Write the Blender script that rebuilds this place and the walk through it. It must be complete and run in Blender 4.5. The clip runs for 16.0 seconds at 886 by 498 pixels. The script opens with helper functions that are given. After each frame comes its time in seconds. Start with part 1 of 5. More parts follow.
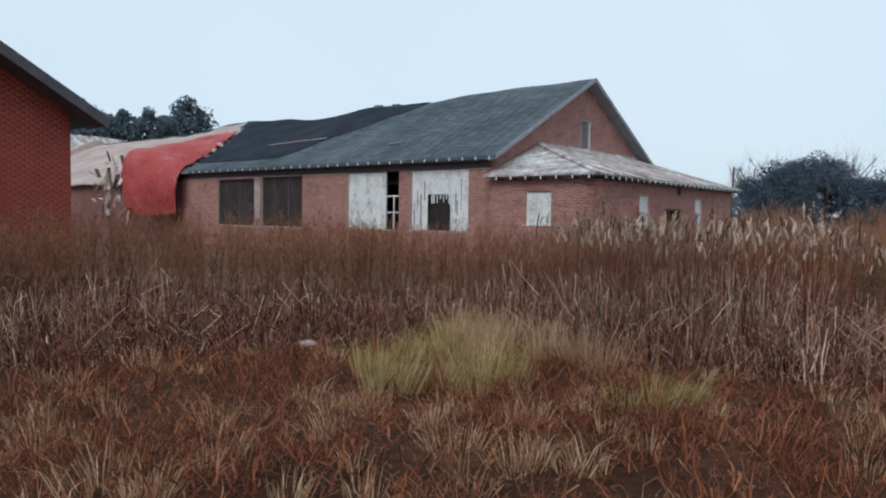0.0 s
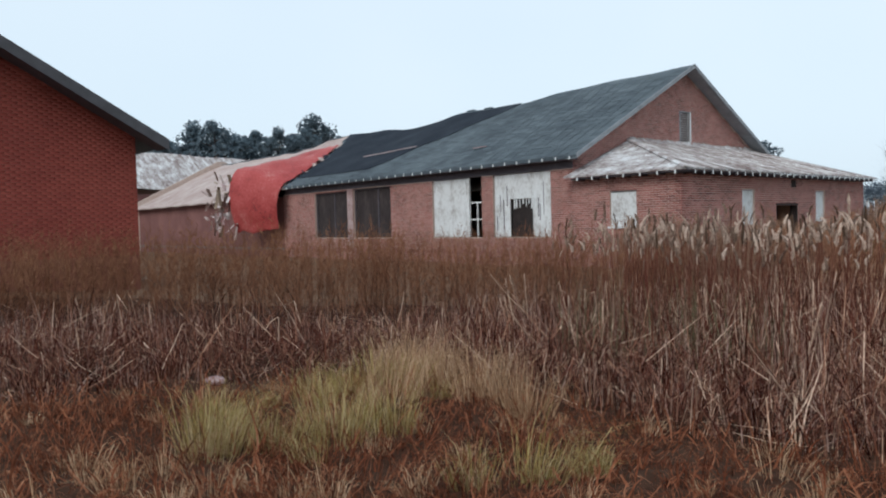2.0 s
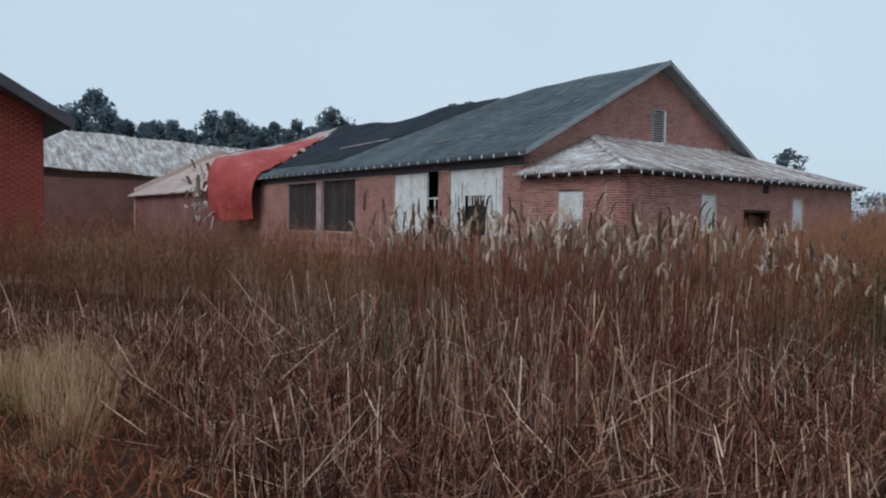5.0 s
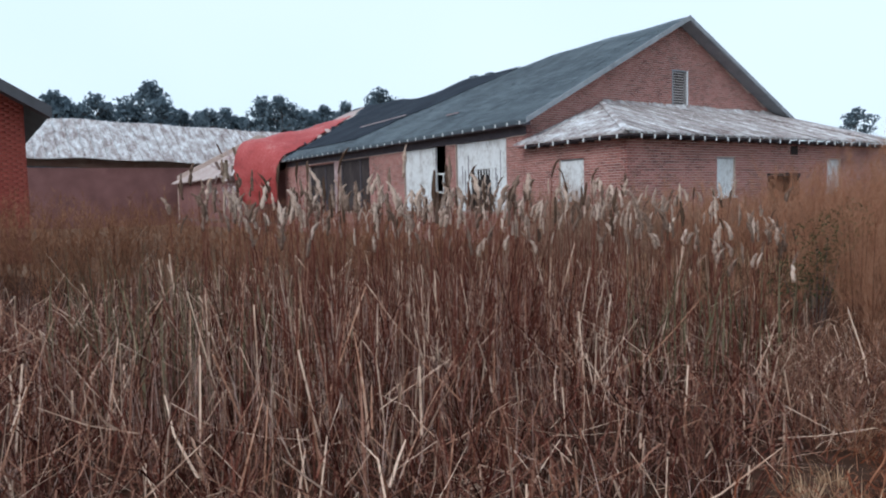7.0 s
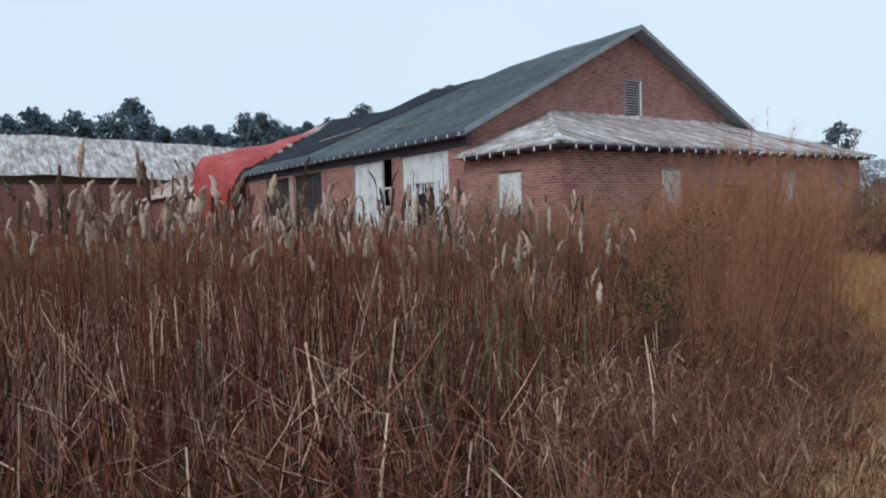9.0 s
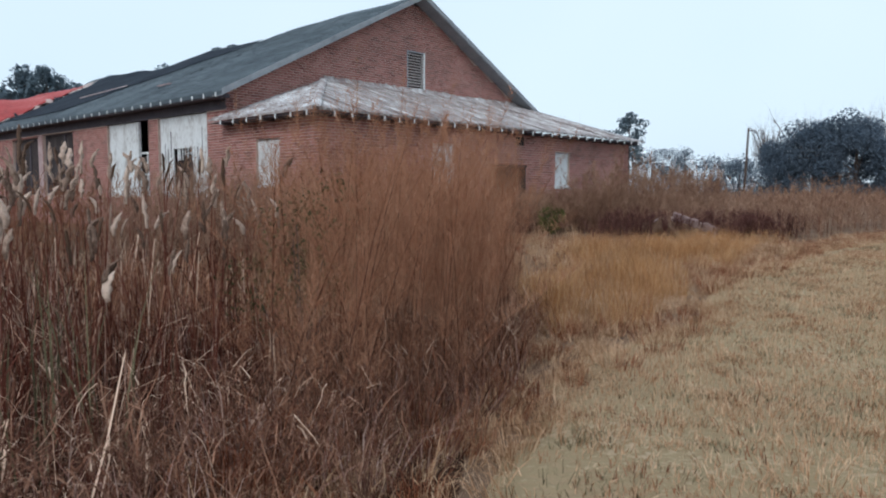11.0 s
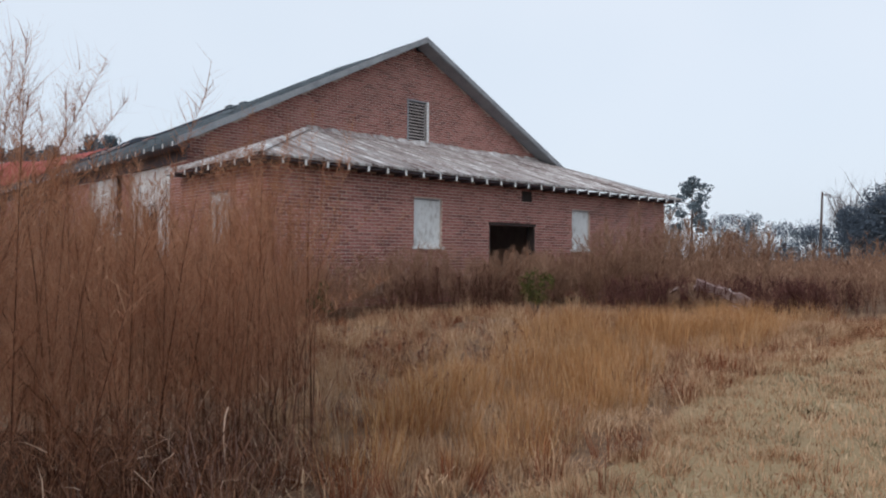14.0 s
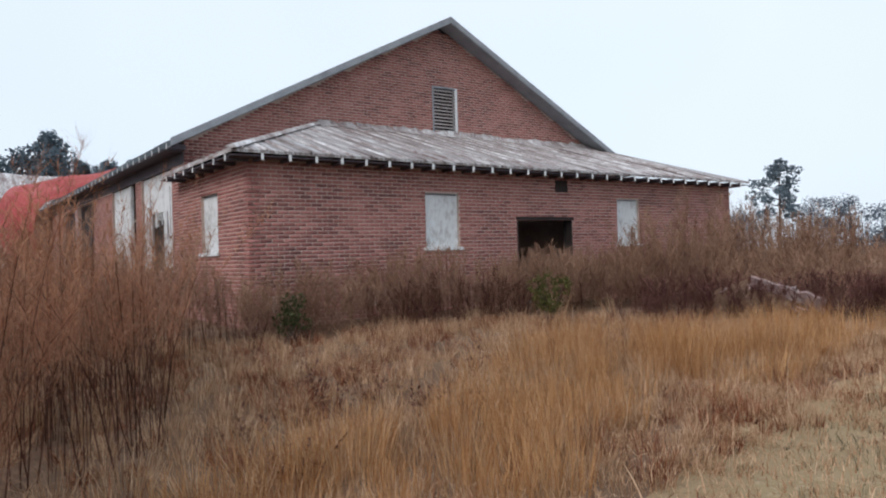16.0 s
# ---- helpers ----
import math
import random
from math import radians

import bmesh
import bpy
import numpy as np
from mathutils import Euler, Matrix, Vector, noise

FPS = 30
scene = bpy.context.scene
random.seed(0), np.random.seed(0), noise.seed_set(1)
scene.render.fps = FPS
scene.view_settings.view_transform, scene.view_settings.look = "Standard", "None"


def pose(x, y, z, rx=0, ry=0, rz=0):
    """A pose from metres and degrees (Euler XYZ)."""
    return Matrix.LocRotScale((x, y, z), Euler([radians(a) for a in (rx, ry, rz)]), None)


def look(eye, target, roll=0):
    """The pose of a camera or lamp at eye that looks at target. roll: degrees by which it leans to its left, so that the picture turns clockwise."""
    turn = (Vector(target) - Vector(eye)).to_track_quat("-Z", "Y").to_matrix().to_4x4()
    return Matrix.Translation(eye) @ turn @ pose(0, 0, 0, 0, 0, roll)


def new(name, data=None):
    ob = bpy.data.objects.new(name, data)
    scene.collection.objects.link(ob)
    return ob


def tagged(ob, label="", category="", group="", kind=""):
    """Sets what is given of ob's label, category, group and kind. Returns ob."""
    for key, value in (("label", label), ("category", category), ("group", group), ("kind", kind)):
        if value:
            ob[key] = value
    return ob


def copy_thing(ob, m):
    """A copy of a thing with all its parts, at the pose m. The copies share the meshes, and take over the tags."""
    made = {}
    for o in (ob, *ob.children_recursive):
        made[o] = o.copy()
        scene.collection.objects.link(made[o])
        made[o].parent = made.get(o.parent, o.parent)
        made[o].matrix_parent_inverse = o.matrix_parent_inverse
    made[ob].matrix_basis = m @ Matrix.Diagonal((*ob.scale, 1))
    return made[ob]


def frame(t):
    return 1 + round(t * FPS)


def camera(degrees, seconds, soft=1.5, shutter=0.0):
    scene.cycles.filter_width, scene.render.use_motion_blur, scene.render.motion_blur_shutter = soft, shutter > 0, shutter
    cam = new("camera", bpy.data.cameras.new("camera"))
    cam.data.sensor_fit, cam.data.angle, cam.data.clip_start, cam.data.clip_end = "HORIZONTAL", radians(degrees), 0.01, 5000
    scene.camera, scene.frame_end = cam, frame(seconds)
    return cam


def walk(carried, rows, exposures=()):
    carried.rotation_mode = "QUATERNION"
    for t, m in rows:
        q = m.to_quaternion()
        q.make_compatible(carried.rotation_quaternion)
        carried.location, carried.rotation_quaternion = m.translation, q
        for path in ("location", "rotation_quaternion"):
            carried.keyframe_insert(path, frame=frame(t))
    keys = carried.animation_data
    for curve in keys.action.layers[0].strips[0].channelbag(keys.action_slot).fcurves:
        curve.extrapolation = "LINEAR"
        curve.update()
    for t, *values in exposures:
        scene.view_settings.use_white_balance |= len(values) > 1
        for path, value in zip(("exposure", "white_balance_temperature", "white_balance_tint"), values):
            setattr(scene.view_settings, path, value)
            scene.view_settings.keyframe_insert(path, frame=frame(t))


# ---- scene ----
cam = camera(62.7, 16.0, soft=2.1)
PATH = [
    (0, (-0.013, -0.15, 1.479), (-0.053, 1.848, 1.392), 0.8),
    (0.5, (0.45, 0.22, 1.519), (0.227, 2.207, 1.466), 2.4),
    (1, (0.874, 0.65, 1.52), (0.474, 2.604, 1.364), 0.4),
    (1.5, (1.292, 0.952, 1.513), (0.829, 2.897, 1.463), 1.4),
    (2, (1.802, 1.167, 1.541), (1.396, 3.124, 1.47), -1.5),
    (2.5, (2.29, 1.467, 1.538), (1.911, 3.43, 1.471), -0.5),
    (3, (2.772, 1.783, 1.523), (2.424, 3.752, 1.549), 2.7),
    (5.5, (4.811, 3.241, 1.399), (4.224, 5.15, 1.314), -0.7),
    (6, (5.213, 3.567, 1.369), (4.528, 5.444, 1.279), -1.7),
    (6.5, (5.625, 3.948, 1.349), (4.992, 5.839, 1.195), -4.1),
    (7, (6.092, 4.352, 1.349), (5.43, 6.234, 1.216), -1.4),
    (7.5, (6.405, 4.637, 1.334), (5.538, 6.439, 1.363), 3.3),
    (8, (6.745, 4.998, 1.302), (5.932, 6.824, 1.227), 1.2),
    (10.5, (8.269, 6.978, 1.169), (7.942, 8.948, 1.054), -1.2),
    (11, (8.61, 7.438, 1.155), (8.431, 9.424, 0.995), 0.1),
    (11.5, (8.921, 8.006, 1.147), (8.898, 10.003, 1.026), 0.7),
    (12, (9.178, 8.587, 1.144), (9.22, 10.584, 1.037), -0.4),
    (12.5, (9.346, 9.117, 1.173), (9.213, 11.111, 1.1), 2.1),
    (13, (9.644, 9.607, 1.121), (9.559, 11.602, 1.012), 0.4),
    (13.5, (9.967, 10.053, 1.066), (9.748, 12.038, 0.949), -0.3),
    (14, (10.238, 10.54, 1.031), (9.874, 12.506, 1.055), 0.4),
    (14.5, (10.51, 11.091, 0.965), (9.953, 13.01, 1.045), 0.2),
    (15, (10.671, 11.599, 0.988), (10.075, 13.508, 0.981), 1.4),
    (15.5, (10.916, 12.237, 1.079), (10.304, 14.14, 1.008), 0.0),
    (16, (11.153, 12.697, 1.102), (10.572, 14.611, 1.122), -1.6),
]
walk(cam, [(t, look(eye, target, roll)) for t, eye, target, roll in PATH],
     [(0, 0.02, 6050, 11), (1, 0.0, 6100, 13), (1.5, 0.18, 6200, 12), (3, 0.0, 6080, 11), (5.5, -0.2, 5950, 10), (6, 0.2, 6000, 10), (6.5, 0.16, 6050, 11), (7, 0.32, 5820, 12), (8, 0.05, 6100, 12), (10.5, 0.15, 5930, 11), (12.5, 0.3, 6000, 15), (13.5, 0.17, 6300, 18), (14.5, 0.0, 6400, 17), (15, 0.08, 6440, 17), (15.4, 0.22, 6450, 17), (16, 0.25, 6320, 17)])

# ---- world, sun ----
world = bpy.data.worlds.new("overcast")
scene.world = world
world.use_nodes = True
wn, wl = world.node_tree.nodes, world.node_tree.links
sky = wn.new("ShaderNodeTexSky")
sky.sky_type, sky.sun_disc = "NISHITA", False
sky.sun_elevation, sky.sun_rotation = radians(38), radians(200)
sky.dust_density, sky.air_density = 4.0, 1.0
scaled = wn.new("ShaderNodeVectorMath")
scaled.operation = "SCALE"
scaled.inputs["Scale"].default_value = 0.1
cloud = wn.new("ShaderNodeMix")
cloud.data_type = "RGBA"
cloud.inputs["Factor"].default_value = 0.86
cloud.inputs["B"].default_value = (0.74, 0.87, 0.93, 1)
wl.new(sky.outputs["Color"], scaled.inputs[0])
wl.new(scaled.outputs["Vector"], cloud.inputs["A"])
drift = wn.new("ShaderNodeTexNoise")
drift.inputs["Scale"].default_value, drift.inputs["Detail"].default_value = 1.6, 3
where = wn.new("ShaderNodeTexCoord")
tone = wn.new("ShaderNodeMix")
tone.data_type = "RGBA"
tone.inputs["A"].default_value, tone.inputs["B"].default_value = (0.64, 0.79, 0.87, 1), (0.86, 0.95, 0.98, 1)
wl.new(where.outputs["Generated"], drift.inputs["Vector"])
wl.new(drift.outputs["Fac"], tone.inputs["Factor"])
wl.new(tone.outputs["Result"], cloud.inputs["B"])
wl.new(cloud.outputs["Result"], wn["Background"].inputs["Color"])
wn["Background"].inputs["Strength"].default_value = 1.0
sun = new("sun", bpy.data.lights.new("sun", "SUN"))
sun.data.energy, sun.data.angle, sun.data.color = 1.25, radians(25), (1.0, 0.96, 0.9)
sun.matrix_world = pose(0, 0, 30, 52, 0, -20)


# ---- materials ----
def material(name, colours, scale=6.0, fine=40.0, rough=0.85, bump=0.3, metal=0.0, per="", spread=0.0, stretch=(1, 1, 1), specular=0.3, tight=0.44):
    """Base colour from two noises over a ramp; per: 'island' or 'object' adds a random shift of brightness."""
    m = bpy.data.materials.new(name)
    m.use_nodes = True
    n, l = m.node_tree.nodes, m.node_tree.links
    bsdf = n["Principled BSDF"]
    co = n.new("ShaderNodeTexCoord")
    mp = n.new("ShaderNodeMapping")
    mp.inputs["Scale"].default_value = stretch
    l.new(co.outputs["Object"], mp.inputs["Vector"])
    a, b = n.new("ShaderNodeTexNoise"), n.new("ShaderNodeTexNoise")
    a.inputs["Scale"].default_value, b.inputs["Scale"].default_value = scale, fine
    a.inputs["Detail"].default_value = b.inputs["Detail"].default_value = 5
    l.new(mp.outputs["Vector"], a.inputs["Vector"]), l.new(mp.outputs["Vector"], b.inputs["Vector"])
    mix = n.new("ShaderNodeMath")
    mix.operation = "MULTIPLY_ADD"
    mix.inputs[1].default_value = 0.45
    add = n.new("ShaderNodeMath")
    add.operation = "MULTIPLY"
    add.inputs[1].default_value = 0.55
    l.new(a.outputs["Fac"], add.inputs[0])
    l.new(b.outputs["Fac"], mix.inputs[0])
    l.new(add.outputs[0], mix.inputs[2])
    last = mix.outputs[0]
    if per:
        rnd = n.new("ShaderNodeNewGeometry") if per == "island" else n.new("ShaderNodeObjectInfo")
        shift = n.new("ShaderNodeMath")
        shift.operation = "MULTIPLY_ADD"
        shift.inputs[1].default_value = spread
        sub = n.new("ShaderNodeMath")
        sub.operation = "SUBTRACT"
        sub.inputs[1].default_value = spread / 2
        l.new(last, sub.inputs[0])
        l.new(rnd.outputs["Random Per Island" if per == "island" else "Random"], shift.inputs[0])
        l.new(sub.outputs[0], shift.inputs[2])
        last = shift.outputs[0]
    ramp = n.new("ShaderNodeValToRGB")
    els = ramp.color_ramp.elements
    while len(els) < len(colours):
        els.new(0.5)
    for k, c in enumerate(colours):
        els[k].position = 0.5 - tight / 2 + tight * k / max(1, len(colours) - 1)
        els[k].color = (*c, 1)
    l.new(last, ramp.inputs["Fac"])
    l.new(ramp.outputs["Color"], bsdf.inputs["Base Color"])
    bsdf.inputs["Roughness"].default_value = rough
    bsdf.inputs["Metallic"].default_value = metal
    bsdf.inputs["Specular IOR Level"].default_value = specular
    if bump:
        bp = n.new("ShaderNodeBump")
        bp.inputs["Strength"].default_value = bump
        bp.inputs["Distance"].default_value = 0.02
        l.new(b.outputs["Fac"], bp.inputs["Height"])
        l.new(bp.outputs["Normal"], bsdf.inputs["Normal"])
    return m


def leafy(m, amount=0.22):
    """Lets some light through thin blades."""
    n, l = m.node_tree.nodes, m.node_tree.links
    bsdf = n["Principled BSDF"]
    bsdf.inputs["Specular IOR Level"].default_value = 0.05
    tr = n.new("ShaderNodeBsdfTranslucent")
    mx = n.new("ShaderNodeMixShader")
    mx.inputs["Fac"].default_value = amount
    l.new(bsdf.inputs["Base Color"].links[0].from_socket, tr.inputs["Color"])
    l.new(bsdf.outputs[0], mx.inputs[1]), l.new(tr.outputs[0], mx.inputs[2])
    l.new(mx.outputs[0], n["Material Output"].inputs["Surface"])
    return m


M = {
    "earth": material("earth", [(0.085, 0.05, 0.033), (0.16, 0.102, 0.068), (0.25, 0.172, 0.118)], 0.9, 11, 0.95, 0.8, specular=0.04),
    # damp soil, with the shade between the reeds put into its dark colour
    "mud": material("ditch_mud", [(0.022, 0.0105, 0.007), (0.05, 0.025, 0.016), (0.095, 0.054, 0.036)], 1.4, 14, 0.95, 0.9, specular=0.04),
    "lawn": material("mown_grass", [(0.16, 0.11, 0.062), (0.32, 0.23, 0.14), (0.28, 0.215, 0.125), (0.43, 0.325, 0.215)], 0.5, 22, 0.95, 1.0, tight=0.3, specular=0.04),
    "dark_trim": material("dark_trim", [(0.05, 0.05, 0.055), (0.10, 0.10, 0.11)], 3, 30, 0.8, 0.2),
    "brick": material("brick", [(0.14, 0.06, 0.056), (0.305, 0.123, 0.106), (0.42, 0.19, 0.165)], 1.2, 60, 0.9, 0.35, per="island", spread=0.26),
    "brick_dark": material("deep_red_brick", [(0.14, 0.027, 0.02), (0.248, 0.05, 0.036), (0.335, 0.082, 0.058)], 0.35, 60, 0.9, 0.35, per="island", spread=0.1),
    "mortar_dark": material("reddish_mortar", [(0.15, 0.05, 0.039), (0.23, 0.082, 0.063)], 5, 80, 0.95, 0.4),
    "brick_part": material("brick_single", [(0.14, 0.06, 0.056), (0.305, 0.123, 0.106), (0.42, 0.19, 0.165)], 1.2, 60, 0.9, 0.35, per="object", spread=0.34),
    # darker copy of the brick: the far walls' shade is put into the colour
    "brick_far": material("shaded_far_brick", [(0.12, 0.056, 0.052), (0.19, 0.09, 0.082), (0.26, 0.13, 0.118)], 0.8, 30, 0.9, 0.3),
    "dusty_slat": material("dusty_slats", [(0.30, 0.25, 0.235), (0.46, 0.41, 0.40), (0.60, 0.56, 0.55)], 6, 40, 0.8, 0.2),
    "reed_mid": leafy(material("mid_brown_reed", [(0.0759, 0.0309, 0.0224), (0.189, 0.0888, 0.0672), (0.316, 0.181, 0.143), (0.481, 0.336, 0.277)], 3, 20, 0.8, 0, per="island", spread=0.6)),
    "thicket": leafy(material("rusty_thicket", [(0.119, 0.0491, 0.028), (0.231, 0.106, 0.0588), (0.364, 0.191, 0.112)], 0.7, 20, 0.9, 0, per="island", spread=0.35)),
    "stem_dark": leafy(material("dark_stems", [(0.04, 0.017, 0.012), (0.09, 0.042, 0.03), (0.17, 0.088, 0.062)], 1.2, 20, 0.9, 0, per="island", spread=0.4)),
    "olive": leafy(material("olive_leaves", [(0.03, 0.036, 0.016), (0.06, 0.068, 0.03), (0.105, 0.108, 0.05)], 2, 20, 0.85, 0, per="island", spread=0.4)),
    "mortar": material("mortar", [(0.38, 0.28, 0.235), (0.57, 0.46, 0.40)], 5, 80, 0.95, 0.4),
    "shingle": material("asphalt_shingle", [(0.0396, 0.0525, 0.0637), (0.0768, 0.0986, 0.114), (0.126, 0.156, 0.174)], 0.5, 30, 0.68, 0.4, per="island", spread=0.22),
    "tin": material("weathered_tin", [(0.08, 0.0576, 0.0544), (0.2, 0.17, 0.162), (0.328, 0.308, 0.304), (0.512, 0.512, 0.516)], 1.1, 5, 0.6, 0.25, stretch=(7, 0.3, 1), tight=0.26),
    "tin_white": material("flaking_white_tin", [(0.18, 0.13, 0.12), (0.39, 0.355, 0.345), (0.68, 0.685, 0.69)], 1.0, 5, 0.6, 0.25, stretch=(2.6, 0.9, 1), tight=0.26),
    "red_tin": material("red_roofing", [(0.14, 0.03, 0.03), (0.34, 0.048, 0.045), (0.40, 0.075, 0.07), (0.47, 0.21, 0.19)], 0.7, 9, 0.65, 0.5, tight=0.36),
    "pink_tin": material("faded_red_roofing", [(0.26, 0.165, 0.145), (0.40, 0.31, 0.28), (0.53, 0.465, 0.435)], 0.9, 10, 0.7, 0.25),
    "white": material("flaking_white_paint", [(0.22, 0.19, 0.17), (0.64, 0.66, 0.66), (0.76, 0.79, 0.80)], 2.5, 16, 0.7, 0.25, stretch=(1, 1, 0.5), tight=0.5),
    "dull_panel": material("dull_dark_panel", [(0.018, 0.014, 0.014), (0.04, 0.032, 0.032), (0.08, 0.063, 0.06)], 1.6, 9, 0.9, 0.3, stretch=(1, 1, 0.4)),
    "grey_trim": material("grey_paint", [(0.16, 0.17, 0.19), (0.26, 0.28, 0.30), (0.33, 0.35, 0.37)], 3, 30, 0.7, 0.2),
    "dark": material("dark_wood_and_hole", [(0.015, 0.012, 0.012), (0.04, 0.03, 0.028)], 4, 30, 0.9, 0.3),
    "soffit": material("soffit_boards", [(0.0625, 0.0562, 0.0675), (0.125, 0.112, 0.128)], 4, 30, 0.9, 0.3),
    "inside": material("plaster_inside", [(0.12, 0.10, 0.09), (0.22, 0.19, 0.17)], 3, 20, 0.95, 0.2),
    "wood": material("weathered_wood", [(0.12, 0.085, 0.06), (0.24, 0.18, 0.13), (0.34, 0.28, 0.22)], 4, 30, 0.9, 0.4, stretch=(1, 1, 6)),
    "concrete": material("concrete", [(0.28, 0.26, 0.25), (0.42, 0.40, 0.38)], 4, 40, 0.9, 0.3),
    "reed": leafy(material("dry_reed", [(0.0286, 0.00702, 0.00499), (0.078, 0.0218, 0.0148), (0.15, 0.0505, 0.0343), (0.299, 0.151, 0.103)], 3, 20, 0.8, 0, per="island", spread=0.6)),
    "grey_reed": leafy(material("grey_green_reed", [(0.07, 0.058, 0.032), (0.135, 0.115, 0.066), (0.22, 0.19, 0.115)], 3, 20, 0.8, 0, per="island", spread=0.5)),
    "reed_pale": leafy(material("bleached_reed", [(0.138, 0.0508, 0.0309), (0.368, 0.194, 0.124), (0.767, 0.555, 0.412)], 3, 20, 0.8, 0, per="island", spread=0.6)),
    "fluff": material("seed_fluff", [(0.159, 0.102, 0.0738), (0.365, 0.253, 0.193), (0.634, 0.48, 0.387)], 30, 120, 1.0, 0.8, per="object", spread=0.5),
    "fluff_many": material("seed_fluff_many", [(0.119, 0.0715, 0.0498), (0.317, 0.215, 0.161), (0.603, 0.455, 0.36)], 30, 120, 1.0, 0.8, per="island", spread=0.5),
    "fluff_dark": material("brown_spike", [(0.05, 0.028, 0.018), (0.11, 0.065, 0.04)], 8, 60, 1.0, 0.4),
    "matted": leafy(material("matted_grass", [(0.0522, 0.0144, 0.0076), (0.162, 0.0512, 0.0258), (0.271, 0.1, 0.0517), (0.389, 0.184, 0.106)], 1.7, 20, 0.9, 0, per="island", spread=0.35)),
    "yellow": leafy(material("yellow_green_grass", [(0.24, 0.18, 0.055), (0.40, 0.30, 0.12), (0.54, 0.43, 0.24)], 2, 20, 0.85, 0, per="island", spread=0.5)),
    "straw": leafy(material("straw_grass", [(0.275, 0.153, 0.0837), (0.473, 0.297, 0.177), (0.649, 0.46, 0.302)], 1.2, 20, 0.85, 0, per="island", spread=0.45)),
    "sedge": leafy(material("broom_sedge", [(0.28, 0.124, 0.048), (0.47, 0.243, 0.102), (0.58, 0.367, 0.192)], 0.9, 20, 0.85, 0, per="island", spread=0.45)),
    "brush": leafy(material("rust_brush", [(0.235, 0.098, 0.055), (0.38, 0.182, 0.107), (0.50, 0.29, 0.185)], 1.2, 20, 0.9, 0, per="island", spread=0.4)),
    "stem": leafy(material("brown_stems", [(0.078, 0.035, 0.022), (0.165, 0.082, 0.053), (0.27, 0.15, 0.10)], 1.2, 20, 0.9, 0, per="island", spread=0.4)),
    "tar": material("tar_paper", [(0.014, 0.018, 0.025), (0.026, 0.032, 0.042), (0.045, 0.055, 0.068)], 0.7, 12, 0.95, 0.4, specular=0.05),
    "brush_dark": leafy(material("maroon_brush", [(0.05, 0.02, 0.018), (0.11, 0.048, 0.04), (0.18, 0.09, 0.075)], 1.2, 20, 0.9, 0, per="island", spread=0.4)),
    "tan_brush": leafy(material("tan_brush", [(0.17, 0.09, 0.06), (0.29, 0.17, 0.115), (0.40, 0.26, 0.18)], 1.2, 20, 0.9, 0, per="island", spread=0.4)),
    "green": leafy(material("green_shrub", [(0.0375, 0.042, 0.015), (0.0825, 0.084, 0.0263), (0.143, 0.133, 0.045)], 2, 20, 0.8, 0, per="island", spread=0.4)),
    # far foliage, pine and oak: distance haze put into the pale bluish colours
    "pine": leafy(material("hazy_pine_needles", [(0.0821, 0.115, 0.139), (0.12, 0.161, 0.189), (0.154, 0.198, 0.223)], 0.5, 8, 0.95, 0, per="island", spread=0.2)),
    "oak": leafy(material("hazy_evergreen", [(0.0703, 0.0944, 0.128), (0.101, 0.132, 0.167), (0.131, 0.162, 0.202)], 0.5, 8, 0.95, 0, per="island", spread=0.2)),
    "bark": material("bark", [(0.06, 0.045, 0.04), (0.13, 0.10, 0.09)], 3, 25, 0.95, 0.4, stretch=(1, 1, 0.3)),
    "twig": material("bare_twigs", [(0.14, 0.12, 0.117), (0.252, 0.232, 0.234)], 3, 25, 0.95, 0),
    "rubble": material("pale_rubble", [(0.26, 0.16, 0.155), (0.44, 0.34, 0.33), (0.60, 0.55, 0.54)], 2, 20, 0.8, 0.3, per="object", spread=0.4),
}


# ---- helpers for building ----
def link(name, me, mat, parent=None, label="", kind="", m=None):
    ob = new(name, me)
    if mat and not me.materials:
        me.materials.append(M[mat])
    if parent:
        ob.parent = parent
    if m is not None:
        ob.matrix_basis = m
    return tagged(ob, label=label, kind=kind)


def part(name, bm, mat, parent=None, label="", m=None):
    me = bpy.data.meshes.new(name)
    bm.to_mesh(me)
    bm.free()
    return link(name, me, mat, parent, label, m=m)


def thing(name, label, category, group="", kind="", m=None):
    ob = new(name)
    if m is not None:
        ob.matrix_basis = m
    return tagged(ob, label, category, group, kind)


def put_box(bm, x0, x1, y0, y1, z0, z1, bevel=0.0):
    r = bmesh.ops.create_cube(bm, size=1.0, matrix=Matrix.Translation(((x0 + x1) / 2, (y0 + y1) / 2, (z0 + z1) / 2)) @ Matrix.Diagonal((x1 - x0, y1 - y0, z1 - z0, 1)))
    if bevel:
        bmesh.ops.bevel(bm, geom=list({e for v in r["verts"] for e in v.link_edges}), offset=bevel, segments=1, affect="EDGES")
    return bm


def box(x0, x1, y0, y1, z0, z1, bevel=0.0):
    return put_box(bmesh.new(), x0, x1, y0, y1, z0, z1, bevel)


def solid(points, faces, thick=0.0):
    """A mesh of polygons; thick: extruded downwards by that much."""
    bm = bmesh.new()
    vs = [bm.verts.new(p) for p in points]
    fs = [bm.faces.new([vs[i] for i in f]) for f in faces]
    if thick:
        bmesh.ops.recalc_face_normals(bm, faces=fs)
        r = bmesh.ops.extrude_face_region(bm, geom=fs)
        for v in r["geom"]:
            if isinstance(v, bmesh.types.BMVert):
                v.co.z -= thick
        bmesh.ops.recalc_face_normals(bm, faces=bm.faces)
    return bm


